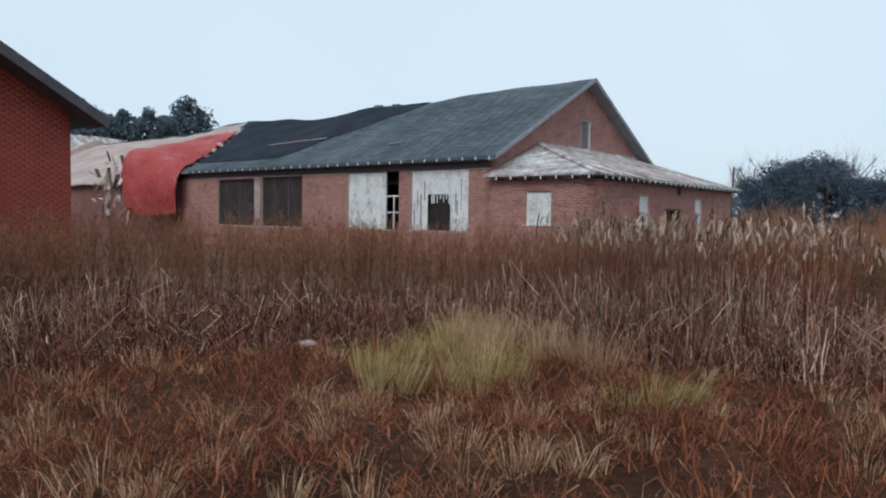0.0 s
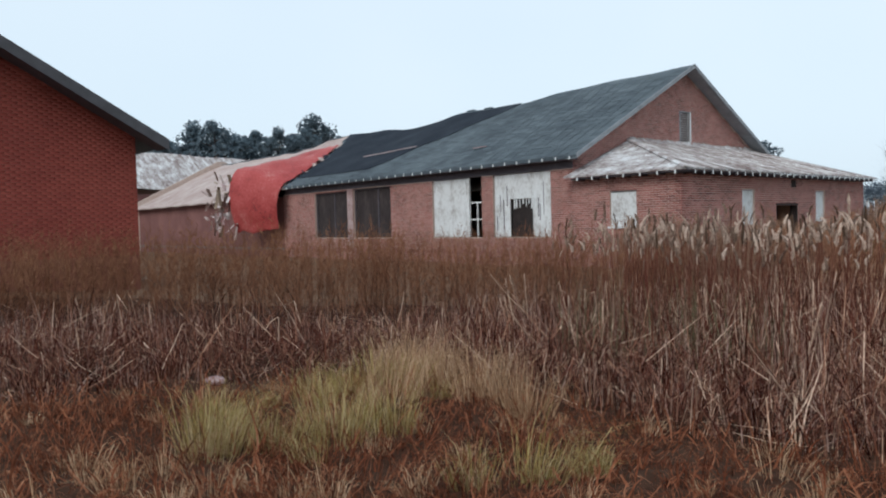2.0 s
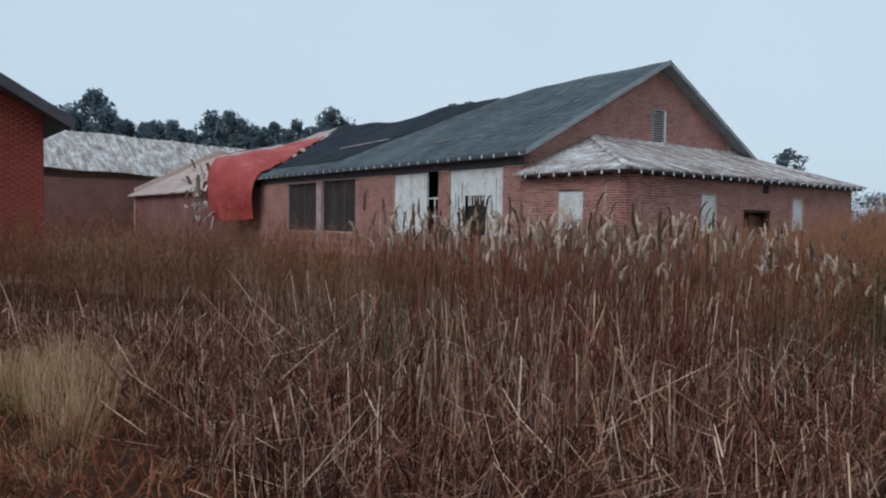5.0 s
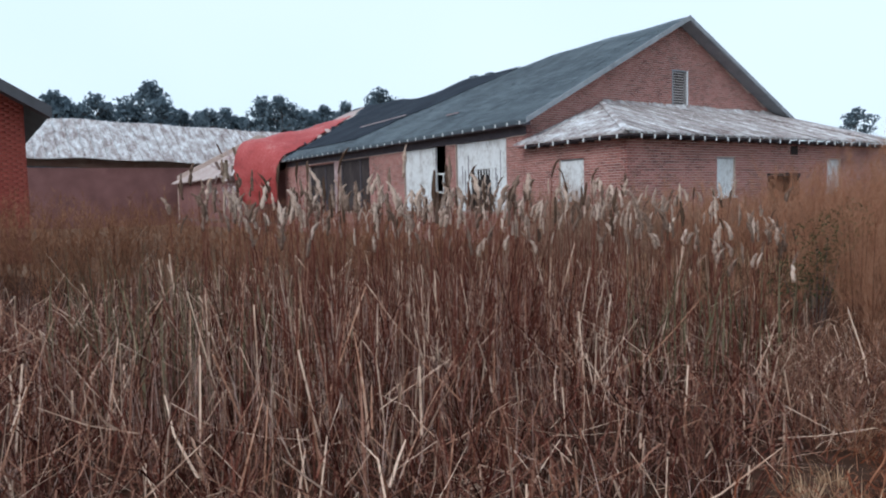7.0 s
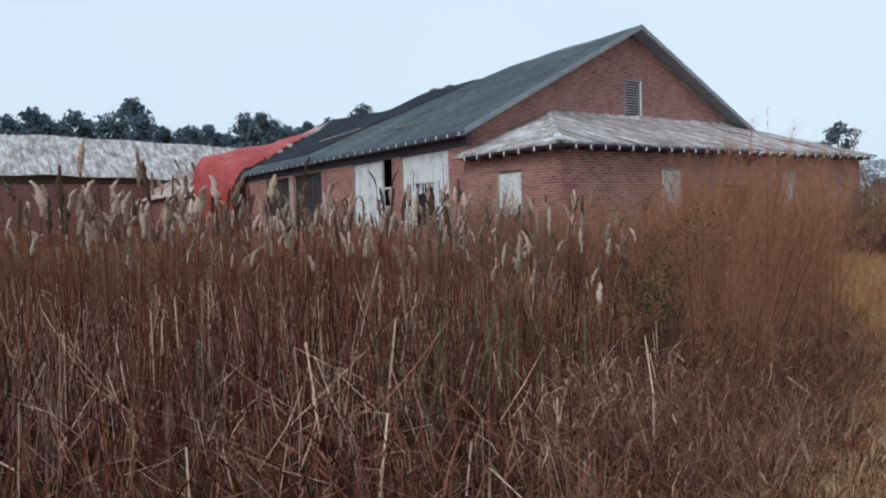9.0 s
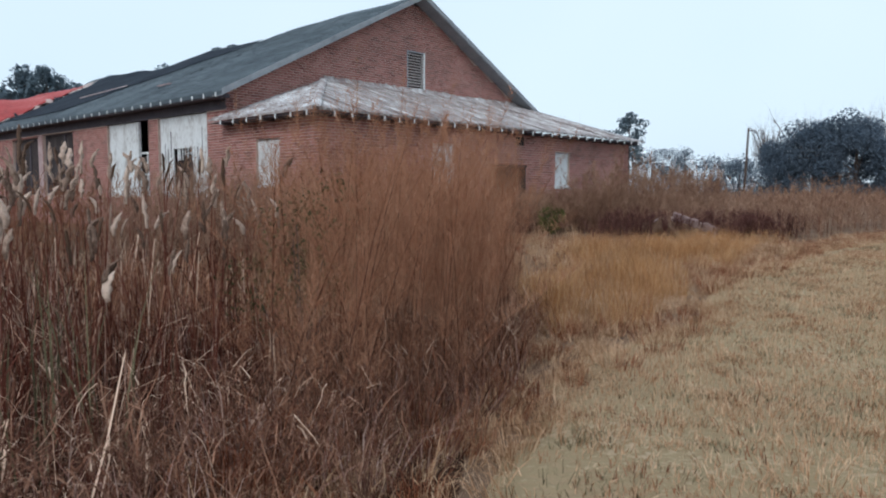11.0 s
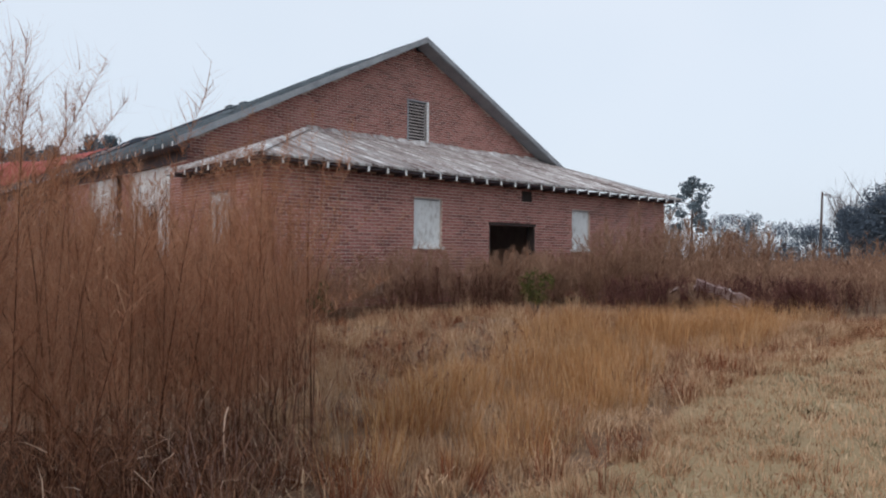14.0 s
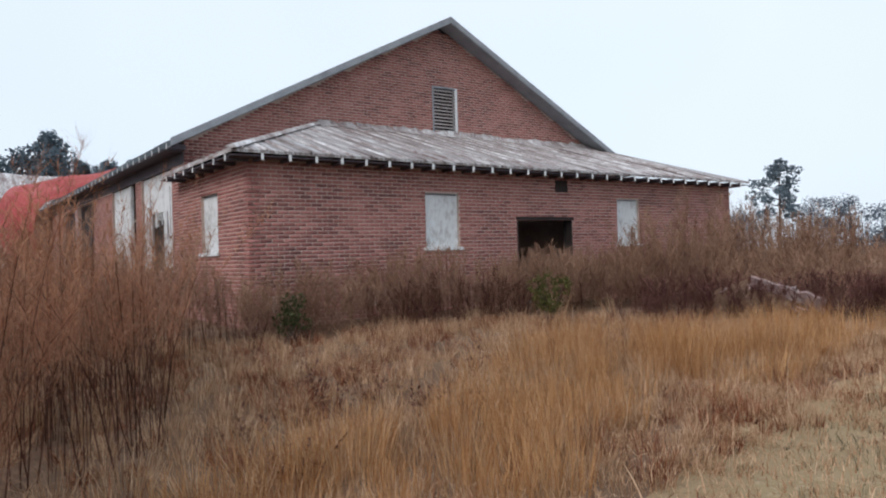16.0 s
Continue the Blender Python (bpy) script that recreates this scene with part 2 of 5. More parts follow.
def tri_mesh(name, co, tris):
    me = bpy.data.meshes.new(name)
    co, tris = np.asarray(co, np.float32).reshape(-1, 3), np.asarray(tris, np.int32).reshape(-1, 3)
    me.vertices.add(len(co))
    me.vertices.foreach_set("co", co.ravel())
    me.loops.add(tris.size)
    me.loops.foreach_set("vertex_index", tris.ravel())
    me.polygons.add(len(tris))
    me.polygons.foreach_set("loop_start", np.arange(0, tris.size, 3, dtype=np.int32))
    me.update(calc_edges=True)
    return me


def ribbons(name, p, w):
    """A mesh of tapering blades. p: (n, k, 3) points along each blade; w: (n,) widths at its foot."""
    n, k, _ = p.shape
    ang = RNG.uniform(0, math.pi, n)
    side = np.stack([np.cos(ang), np.sin(ang), np.zeros(n)], 1)[:, None, :]
    taper = np.linspace(1, 0.45, k - 1)[None, :, None] * (w[:, None, None] / 2)
    a, b = p[:, :-1] - side * taper, p[:, :-1] + side * taper
    co = np.concatenate([a, b, p[:, -1:]], 1)
    per, t = 2 * (k - 1) + 1, []
    for i in range(k - 2):
        t += [(i, k - 1 + i, i + 1), (k - 1 + i, k + i, i + 1)]
    t += [(k - 2, 2 * k - 3, 2 * k - 2)]
    tris = (np.arange(n) * per)[:, None, None] + np.array(t)[None]
    return tri_mesh(name, co, tris)


RNG = np.random.default_rng(7)


def smooth(a, b, x):
    t = np.clip((x - a) / (b - a), 0, 1)
    return t * t * (3 - 2 * t)


def ground_z(x, y):
    """The lie of the land: it falls a little along the walk, and is level far off."""
    x, y = np.asarray(x, float), np.asarray(y, float)
    s = 0.62 * x + 0.78 * y
    z = 0.2 - 0.42 * smooth(2, 15, s) + 0.22 * smooth(17, 24, s)
    return z + 0.03 * np.sin(1.3 * x + 0.7 * y) + 0.025 * np.sin(2.1 * y - 0.9 * x)


def blades(n, xy, h, lean=0.25, width=0.012, k=3, curve=1.8, jitter=0.35):
    """Points of n blades with their feet at xy. lean: how far the tip lies off, as a share of the height."""
    x, y = xy[:, 0], xy[:, 1]
    hh = h * RNG.uniform(1 - jitter, 1 + jitter * 0.6, n)
    ang, far = RNG.uniform(0, 2 * math.pi, n), np.abs(RNG.normal(0, lean, n)) * hh
    t = np.linspace(0, 1, k)[None, :]
    p = np.empty((n, k, 3))
    p[..., 0] = x[:, None] + (np.cos(ang) * far)[:, None] * t ** curve
    p[..., 1] = y[:, None] + (np.sin(ang) * far)[:, None] * t ** curve
    drop = np.clip(1 - 0.35 * (far / np.maximum(hh, 1e-6)) ** 2, 0.2, 1)
    p[..., 2] = (ground_z(x, y) - 0.03)[:, None] + (hh * drop)[:, None] * t ** 0.9
    return p, width * RNG.uniform(0.6, 1.4, n)


def inside(xy, poly):
    x, y = xy[:, 0], xy[:, 1]
    c = np.zeros(len(xy), bool)
    j = len(poly) - 1
    for i in range(len(poly)):
        (xi, yi), (xj, yj) = poly[i], poly[j]
        c ^= ((yi > y) != (yj > y)) & (x < (xj - xi) * (y - yi) / (yj - yi + 1e-9) + xi)
        j = i
    return c


def scatter(poly, per_m2, clump=0.0, size=1.0):
    """Random feet within a polygon; clump: how strongly they gather in tufts of that size."""
    q = np.array(poly)
    lo, hi = q.min(0), q.max(0)
    n = int(per_m2 * (hi - lo).prod())
    xy = lo + RNG.random((n, 2)) * (hi - lo)
    xy = xy[inside(xy, poly)]
    if clump:
        f = np.sin(xy[:, 0] * 2.9 / size + 1.7 * np.sin(xy[:, 1] * 1.3 / size)) * np.sin(xy[:, 1] * 3.3 / size + 1.3 * np.sin(xy[:, 0] * 1.9 / size))
        xy = xy[RNG.random(len(xy)) < 1 - clump * (0.5 - 0.5 * f)]
    return xy


def stuff(name, me, mat, label, category):
    return tagged(link(name, me, mat), label, category, kind="stuff")


# ---- ground ----
def ground_sheet():
    xs = np.concatenate([[-900, -400, -200, -100, -60, -40], np.arange(-30, 30.1, 0.6), [36, 45, 60, 100, 200, 400, 900]])
    ys = np.concatenate([[-900, -300, -100, -40, -20], np.arange(-8, 44.1, 0.6), [50, 60, 80, 120, 200, 400, 900]])
    gx, gy = np.meshgrid(xs, ys)
    co = np.stack([gx, gy, ground_z(gx, gy)], -1).reshape(-1, 3)
    w, t = len(xs), []
    for j in range(len(ys) - 1):
        for i in range(w - 1):
            a = j * w + i
            t += [(a, a + 1, a + w), (a + 1, a + w + 1, a + w)]
    return tri_mesh("ground", co, t)


tagged(link("ground", ground_sheet(), "earth"), "brown earth under dry winter grass", "ground", kind="structure")

# damp soil of the ditch and its verge, darkened for the shade under reeds and tufts; the track lies over its edge
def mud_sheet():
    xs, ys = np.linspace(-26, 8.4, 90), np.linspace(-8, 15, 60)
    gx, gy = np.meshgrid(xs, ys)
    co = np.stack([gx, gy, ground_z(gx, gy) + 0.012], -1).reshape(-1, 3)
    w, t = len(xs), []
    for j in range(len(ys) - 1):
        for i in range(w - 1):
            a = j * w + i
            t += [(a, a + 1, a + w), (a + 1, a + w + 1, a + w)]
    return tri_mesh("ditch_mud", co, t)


tagged(link("ditch_mud", mud_sheet(), "mud"), "dark red-brown damp soil, the shade under the cattails put into its colour", "ground", kind="structure")

# the mown track: its edge towards the brush, and the far side in the open field
TRACK_EDGE = [(-6.0, -6.0), (-1.5, -2.6), (2.5, -0.6), (5.2, 1.6), (6.9, 4.2), (7.9, 7.4), (8.2, 10.4), (8.8, 12.8), (10.2, 15.0), (11.2, 17.6), (12.6, 19.7), (14.6, 22.4), (17.2, 25.4), (20.2, 28.4), (30, 36), (48, 48)]
TRACK = TRACK_EDGE + [(60, 40), (40, 8), (20, -10), (0, -12)]


def track_sheet():
    cols = 58
    q = np.array(TRACK_EDGE)
    seg = np.concatenate([[0], np.cumsum(np.hypot(*np.diff(q, axis=0).T))])
    s = np.concatenate([np.arange(0, 44, 0.5), np.linspace(44, seg[-1], 20)])
    ex, ey = np.interp(s, seg, q[:, 0]), np.interp(s, seg, q[:, 1])
    wob = 0.12 * np.sin(1.1 * s) + 0.07 * np.sin(3.3 * s + 1)
    d = np.concatenate([np.arange(0, 6, 0.5), np.linspace(6, 34, cols - 12)])
    ox = ex[:, None] + (d[None] + wob[:, None]) * 0.80
    oy = ey[:, None] - (d[None] + wob[:, None]) * 0.60
    co = np.stack([ox, oy, ground_z(ox, oy) + 0.035 - 0.055 * (d[None] == 0)], -1).reshape(-1, 3)
    t = []
    for j in range(len(s) - 1):
        for i in range(cols - 1):
            a = j * cols + i
            t += [(a, a + 1, a + cols), (a + 1, a + cols + 1, a + cols)]
    return tri_mesh("mown_track", co, t)


tagged(link("mown_track", track_sheet(), "lawn"), "mown tan winter grass track beside the brush", "lawn", kind="structure")

# ---- brick building: local x runs along its gable front, y back along its long wall ----
B = pose(1.153, 25.786, 0, 0, 0, 52.5)
PITCH, RIDGE, EAVE, SPAN = 0.516, 7.5, 3.68, 14.8
COURSE, BRICK_L = 0.0715, 0.2165


def cells(a0, a1, z0, z1, holes):
    """The rectangles that are left of a wall when its holes are cut out."""
    xs = sorted({a0, a1, *[h[0] for h in holes], *[h[1] for h in holes]})
    out = []
    for p, q in zip(xs, xs[1:]):
        mid = (p + q) / 2
        cut = sorted((h[2], h[3]) for h in holes if h[0] < mid < h[1])
        low = z0
        for c0, c1 in cut:
            if c0 > low:
                out.append((p, q, low, c0))
            low = max(low, c1)
        if low < z1:
            out.append((p, q, low, z1))
    return out


def turn(axis, at, out):
    """Maps (along, depth outwards, z) into the building: walls along x look towards out * y, walls along y towards out * x."""
    if axis == "x":
        return lambda a, d, z: (a, at + out * d, z)
    return lambda a, d, z: (at + out * d, a, z)


def wall_core(name, parent, fn, a0, a1, z0, z1, holes, thick, mat, label="", top=None):
    bm = bmesh.new()
    for p, q, c0, c1 in cells(a0, a1, z0, z1, holes):
        n = 1 if top is None else max(1, int((q - p) / 0.6))
        for k in range(n):
            pa, qa = p + (q - p) * k / n, p + (q - p) * (k + 1) / n
            tp, tq = (c1, c1) if top is None else (min(c1, top(pa)) if c1 == z1 else c1, min(c1, top(qa)) if c1 == z1 else c1)
            if max(tp, tq) <= c0 + 0.01:
                continue
            tp, tq = max(tp, c0), max(tq, c0)
            pts = [fn(pa, 0, c0), fn(qa, 0, c0), fn(qa, 0, tq), fn(pa, 0, tp), fn(pa, -thick, c0), fn(qa, -thick, c0), fn(qa, -thick, tq), fn(pa, -thick, tp)]
            vs = [bm.verts.new(v) for v in pts]
            for f in ((0, 1, 2, 3), (7, 6, 5, 4), (0, 4, 5, 1), (1, 5, 6, 2), (2, 6, 7, 3), (3, 7, 4, 0)):
                bm.faces.new([vs[i] for i in f])
    bmesh.ops.remove_doubles(bm, verts=bm.verts, dist=0.0005)
    bmesh.ops.recalc_face_normals(bm, faces=bm.faces)
    return part(name, bm, mat, parent, label)


def brick_rects(a0, a1, z0, z1, holes, top=None):
    out = []
    for j in range(int((z1 - z0) / COURSE)):
        c0 = z0 + j * COURSE + 0.006
        c1 = c0 + COURSE - 0.0145
        a = a0 - (BRICK_L / 2 if j % 2 else 0)
        while a < a1:
            spans = [(max(a, a0), min(a + BRICK_L - 0.0135, a1))]
            for h in holes:
                if h[2] < c1 - 0.02 and h[3] > c0 + 0.02:
                    spans = [s for p, q in spans for s in ((p, min(q, h[0])), (max(p, h[1]), q)) if s[1] - s[0] > 0.02]
            for p, q in spans:
                if q - p > 0.02 and (top is None or c1 < min(top(p), top(q))):
                    out.append((p, q, c0, c1))
            a += BRICK_L
    return out


def brick_mesh(name, rects, fn):
    n = len(rects)
    co, e = np.empty((n, 8, 3)), 0.003
    for i, (p, q, c0, c1) in enumerate(rects):
        d = 0.004 + 0.003 * RNG.random()
        co[i] = [fn(p, 0, c0), fn(q, 0, c0), fn(q, 0, c1), fn(p, 0, c1), fn(p + e, d, c0 + e), fn(q - e, d, c0 + e), fn(q - e, d, c1 - e), fn(p + e, d, c1 - e)]
    f = np.array([(4, 5, 6), (4, 6, 7), (0, 1, 5), (0, 5, 4), (1, 2, 6), (1, 6, 5), (2, 3, 7), (2, 7, 6), (3, 0, 4), (3, 4, 7)])
    return tri_mesh(name, co, (np.arange(n) * 8)[:, None, None] + f[None])


def brick_wall(name, parent, axis, at, out, a0, a1, z0, z1, holes=(), thick=0.25, top=None, label="", near=None, mats=("mortar", "brick"), seen=None):
    """A wall core of mortar with bricks proud of it. near: the stretch whose bricks are objects of their own."""
    fn = turn(axis, at, out)
    core = wall_core(name, parent, fn, a0, a1, z0, z1, holes, thick, mats[0], label, top)
    rects = brick_rects(a0, a1, z0, z1, holes, top)
    if seen:
        rects = [r for r in rects if seen[0] < r[0] < seen[1] and r[2] > seen[2]]
    if near:
        LATER.append((core, [r for r in rects if near[0] < r[0] < near[1] and near[2] < r[2] < near[3]], fn))
        rects = [r for r in rects if not (near[0] < r[0] < near[1] and near[2] < r[2] < near[3])]
    link("brickwork", brick_mesh("brickwork", rects, fn), mats[1], core, "weathered red brick courses", kind="stuff")
    return core


LATER = []


def gable_top(c, eave, pitch, half):
    return lambda a: eave + pitch * (half - abs(a - c)) - 0.06


def slope_sheet(name, parent, mat, us, vs, zf, thick, label=""):
    """A roof slope as a grid over x and y with a height function, given thickness downwards."""
    bm = bmesh.new()
    grid = [[bm.verts.new((u, v, zf(u, v))) for v in vs(u)] for u in us]
    fs = [bm.faces.new((grid[i][j], grid[i + 1][j], grid[i + 1][j + 1], grid[i][j + 1])) for i in range(len(us) - 1) for j in range(len(grid[0]) - 1)]
    r = bmesh.ops.extrude_face_region(bm, geom=fs)
    for v in r["geom"]:
        if isinstance(v, bmesh.types.BMVert):
            v.co.z -= thick
    bmesh.ops.recalc_face_normals(bm, faces=bm.faces)
    return part(name, bm, mat, parent, label)


def boarded_window(parent, axis, at, out, a0, a1, z0, z1, boards=1, sill=True, name="window"):
    """A window opening closed with painted boards, with a sill."""
    fn = turn(axis, at, out)

    def slab(nm, p, q, d0, d1, c0, c1, mat, under, label=""):
        (x0, y0, zz0), (x1, y1, zz1) = fn(p, d0, c0), fn(q, d1, c1)
        return part(nm, box(min(x0, x1), max(x0, x1), min(y0, y1), max(y0, y1), zz0, zz1, 0.004), mat, under, label)

    w = slab(name, a0 + 0.03, a1 - 0.03, -0.10, -0.075, z0 + 0.03, z1 - 0.03, "white", parent, "boarded window with flaking white paint")
    slab("window_frame", a0, a0 + 0.035, -0.11, -0.05, z0, z1, "white", w)
    slab("window_frame", a1 - 0.035, a1, -0.11, -0.06, z0, z1, "white", w)
    slab("window_frame", a0 + 0.035, a1 - 0.035, -0.11, -0.05, z1 - 0.035, z1, "grey_trim", w)
    if sill:
        slab("window_sill", a0 - 0.06, a1 + 0.06, -0.08, 0.06, z0 - 0.035, z0 + 0.03, "white", w, "worn white sill")
    return w


def rafter(parent, m, length):
    """A rafter tail with a white painted end."""
    bm = bmesh.new()
    put_box(bm, -0.022, 0.022, 0.004, length, -0.11, 0.0, 0.004)
    r = part("rafter_tail", bm, "soffit", parent, m=m)
    part("painted_end", box(-0.024, 0.024, -0.008, 0.003, -0.112, 0.002), "white", r, "white painted rafter end")
    return r


def strip(name, p, q, w, h, mat, parent, label=""):
    """A low rounded rib from p to q."""
    p, q = Vector(p), Vector(q)
    d = (q - p).normalized()
    s = d.cross(Vector((0, 0, 1))).normalized() * (w / 2)
    n = s.cross(d).normalized() * h
    if n.z < 0:
        n = -n
    bm = bmesh.new()
    a = [bm.verts.new(x) for x in (p - s, p - s * 0.45 + n, p + s * 0.45 + n, p + s)]
    b = [bm.verts.new(x) for x in (q - s, q - s * 0.45 + n, q + s * 0.45 + n, q + s)]
    for i in range(3):
        bm.faces.new((a[i], a[i + 1], b[i + 1], b[i]))
    bm.faces.new(a), bm.faces.new(b[::-1])
    bmesh.ops.recalc_face_normals(bm, faces=bm.faces)
    return part(name, bm, mat, parent, label)


house = thing("brick_building", "abandoned red brick building with a sagging dark shingle roof", "building", m=B)
FRONT, LEFT, BACK = 0.3, 0.4, 44.2

# long side wall with its window bays
BAYS = [(1.30, 4.16, 0.95, 3.3), (4.78, 7.74, 0.95, 3.3), (10.65, 13.63, 0.95, 3.27), (14.15, 17.16, 0.95, 3.22)]
# top of the wall as a purple-grey band: eaves' shade put into colour
part("head_board", box(LEFT - 0.02, LEFT + 0.2, FRONT, 20.2, 3.302, 3.55), "soffit", house, "dark band of wall under the eaves, shade put into its colour")
brick_wall("wall", house, "y", LEFT, -1, FRONT, 20.4, -0.3, 3.3, BAYS, label="long weathered brick side wall")
wall_core("wall", house, turn("y", LEFT + 0.02, -1), 20.4, 44.2, -0.3, 3.2, [], 0.25, "brick_far", "brick wall under the bare roof, shade put into its colour")
wall_core("wall", house, turn("y", 14.4, 1), FRONT, BACK, -0.3, 3.62, [], 0.25, "mortar")
wall_core("wall", house, turn("x", BACK, 1), LEFT, 14.4, -0.3, 7.3, [], 0.25, "mortar", top=gable_top(7.4, EAVE, PITCH, 7.4))
LOUVRE = (7.08, 7.92, 4.52, 5.77)
gable = brick_wall("gable_wall", house, "x", FRONT, -1, LEFT, 14.4, 2.9, 7.45, [LOUVRE], top=gable_top(7.4, EAVE, PITCH, 7.4), label="brick gable wall")
wall_core("wall", house, turn("x", FRONT, -1), LEFT, 14.4, -0.3, 2.9, [], 0.25, "mortar")
part("floor_slab", box(LEFT, 14.4, FRONT, BACK, 0.3, 0.42), "inside", house)


def sag(v):
    return 0.24 * math.exp(-((v - 10.0) / 3.0) ** 2) + 0.5 * math.exp(-((v - 17.3) / 3.2) ** 2) + 0.2 * math.exp(-((v - 22.5) / 2.5) ** 2)


def roof_z(u, v):
    up = min(u, SPAN - u)
    low = 0.38 * float(smooth(21, 26, v)) * max(0.0, 1 - up / 5)
    low += 0.55 * float(smooth(24, 31, v)) * up / 7.4
    return EAVE + 0.02 - low + PITCH * up - sag(v) * max(0.0, up / 7.4) ** 1.3 + 0.02 * math.sin(1.9 * v + u) * min(1, up / 2)


def torn_edge(u):
    return 19.6 + 0.3 * u + 0.045 * u * u + 0.14 * math.sin(3.1 * u) + 0.08 * math.sin(7.7 * u + 1)


steps = [-0.02 + 7.42 * i / 22 for i in range(23)]
slope_l = slope_sheet("roof_slope", house, "shingle", steps, lambda u: [-0.2 + (torn_edge(u) + 0.2) * j / 46 for j in range(47)], roof_z, 0.1, "dark asphalt shingle slope, sagging and torn at its end")
slope_r = slope_sheet("roof_slope", house, "shingle", [7.4 + 7.42 * i / 12 for i in range(13)], lambda u: [-0.2 + 44.7 * j / 50 for j in range(51)], roof_z, 0.1)
slope_sheet("roof_slope", house, "pink_tin", steps, lambda u: [torn_edge(u) - 0.25 + (44.5 - torn_edge(u) + 0.25) * j / 40 for j in range(41)], lambda u, v: roof_z(u, v) - 0.07 + 0.03 * math.sin(2.3 * v + 1.1 * u), 0.08, "bare faded pink-grey roof slope")
# shingle courses, lapped
cs = []
for i in range(1, 44):
    u = 7.35 * i / 44
    for j in range(44):
        v0 = -0.18 + (torn_edge(u) + 0.1) * j / 44
        v1 = v0 + (torn_edge(u) + 0.1) / 44 - 0.02 - 0.05 * RNG.random()
        if RNG.random() < 0.93:
            a = [(u - 0.19, v0), (u - 0.19, v1), (u + 0.02, v1), (u + 0.02, v0)]
            lift = [0.022 + 0.012 * RNG.random()] * 2 + [0.006] * 2
            cs.append([(p, q, roof_z(p, q) + k) for (p, q), k in zip(a, lift)] + [(p, q, roof_z(p, q) + 0.001) for p, q in a[:2]])
co = np.array(cs)
f = np.array([(0, 2, 1), (0, 3, 2), (4, 0, 1), (4, 1, 5)])
link("shingles", tri_mesh("shingles", co, (np.arange(len(co)) * 6)[:, None, None] + f[None]), "shingle", slope_l, "lapped dark shingles", kind="stuff")
# pale battens that lie on the tar paper
for (u0, v0), (u1, v1) in (((2.98, 11.9), (2.8, 16.1)), ((1.63, 5.7), (1.54, 6.4))):
    strip("roof_batten", (u0, v0, roof_z(u0, v0) + 0.07), (u1, v1, roof_z(u1, v1) + 0.07), 0.06, 0.03, "rubble", house, "pale batten lying on the roof")
part_us = [0.9 + 6.5 * i / 16 for i in range(17)]
slope_sheet("tar_patch", house, "tar", part_us, lambda u: [8.9 + (7.4 - u) * 0.62 + 0.12 * math.sin(2.7 * u) + (torn_edge(u) - 0.15 - 8.9 - (7.4 - u) * 0.62) * j / 24 for j in range(25)], lambda u, v: roof_z(u, v) + 0.055, 0.012, "darker tar paper over the sagging part")
for v0, v1, h in ((11.1, 11.6, 0.12), (11.7, 12.3, 0.06), (12.4, 12.9, 0.13)):
    part("ridge_cap", box(7.25, 7.55, v0, v1, roof_z(7.4, v0) - 0.05, roof_z(7.4, v0) + h, 0.03), "shingle", house, "curled piece of ridge cap")

# rakes: fascia boards and boarded soffits
for side in (0, 1):
    e, r = (-0.02, 7.4) if side == 0 else (SPAN + 0.02, 7.4)
    ze, zr = EAVE + 0.02, RIDGE
    part("fascia", solid([(e, -0.235, ze + 0.05), (r, -0.235, zr + 0.06), (r, -0.235, zr - 0.11), (e, -0.235, ze - 0.11), (e, -0.204, ze + 0.05), (r, -0.204, zr + 0.06), (r, -0.204, zr - 0.11), (e, -0.204, ze - 0.11)],
         [(0, 1, 2, 3), (7, 6, 5, 4), (0, 4, 5, 1), (1, 5, 6, 2), (2, 6, 7, 3), (3, 7, 4, 0)]), "grey_trim", house, "weathered grey rake board")
    part("soffit", solid([(e, -0.2, ze - 0.106), (r, -0.2, zr - 0.106), (r, 0.28, zr - 0.106), (e, 0.28, ze - 0.106)], [(0, 1, 2, 3)], 0.02), "grey_trim", house, "grey boarded soffit")
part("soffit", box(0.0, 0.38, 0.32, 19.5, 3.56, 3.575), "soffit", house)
for i in range(33):
    rafter(house, Matrix.Translation((-0.02, 0.1 + 0.6 * i, 3.67)) @ Matrix.Rotation(radians(-90), 4, "Z"), 0.4)

# gable louvre
lv = part("louvre", box(LOUVRE[0], LOUVRE[1], FRONT + 0.12, FRONT + 0.2, LOUVRE[2], LOUVRE[3]), "dark", house, "tall slatted gable vent with white frame")
part("louvre_frame", box(LOUVRE[1] - 0.07, LOUVRE[1], FRONT - 0.03, FRONT + 0.11, LOUVRE[2], LOUVRE[3], 0.005), "white", lv)
part("louvre_frame", box(LOUVRE[0], LOUVRE[0] + 0.05, FRONT - 0.03, FRONT + 0.11, LOUVRE[2], LOUVRE[3], 0.005), "grey_trim", lv)
part("louvre_frame", box(LOUVRE[0] + 0.05, LOUVRE[1] - 0.07, FRONT - 0.03, FRONT + 0.11, LOUVRE[3] - 0.05, LOUVRE[3], 0.005), "grey_trim", lv)
for i in range(13):
    z = LOUVRE[2] + 0.03 + i * 0.092
    part("slat", solid([(LOUVRE[0] + 0.05, FRONT - 0.02, z), (LOUVRE[1] - 0.07, FRONT - 0.02, z), (LOUVRE[1] - 0.07, FRONT + 0.06, z + 0.035), (LOUVRE[0] + 0.05, FRONT + 0.06, z + 0.035)], [(0, 1, 2, 3)], 0.02), "dusty_slat", lv)


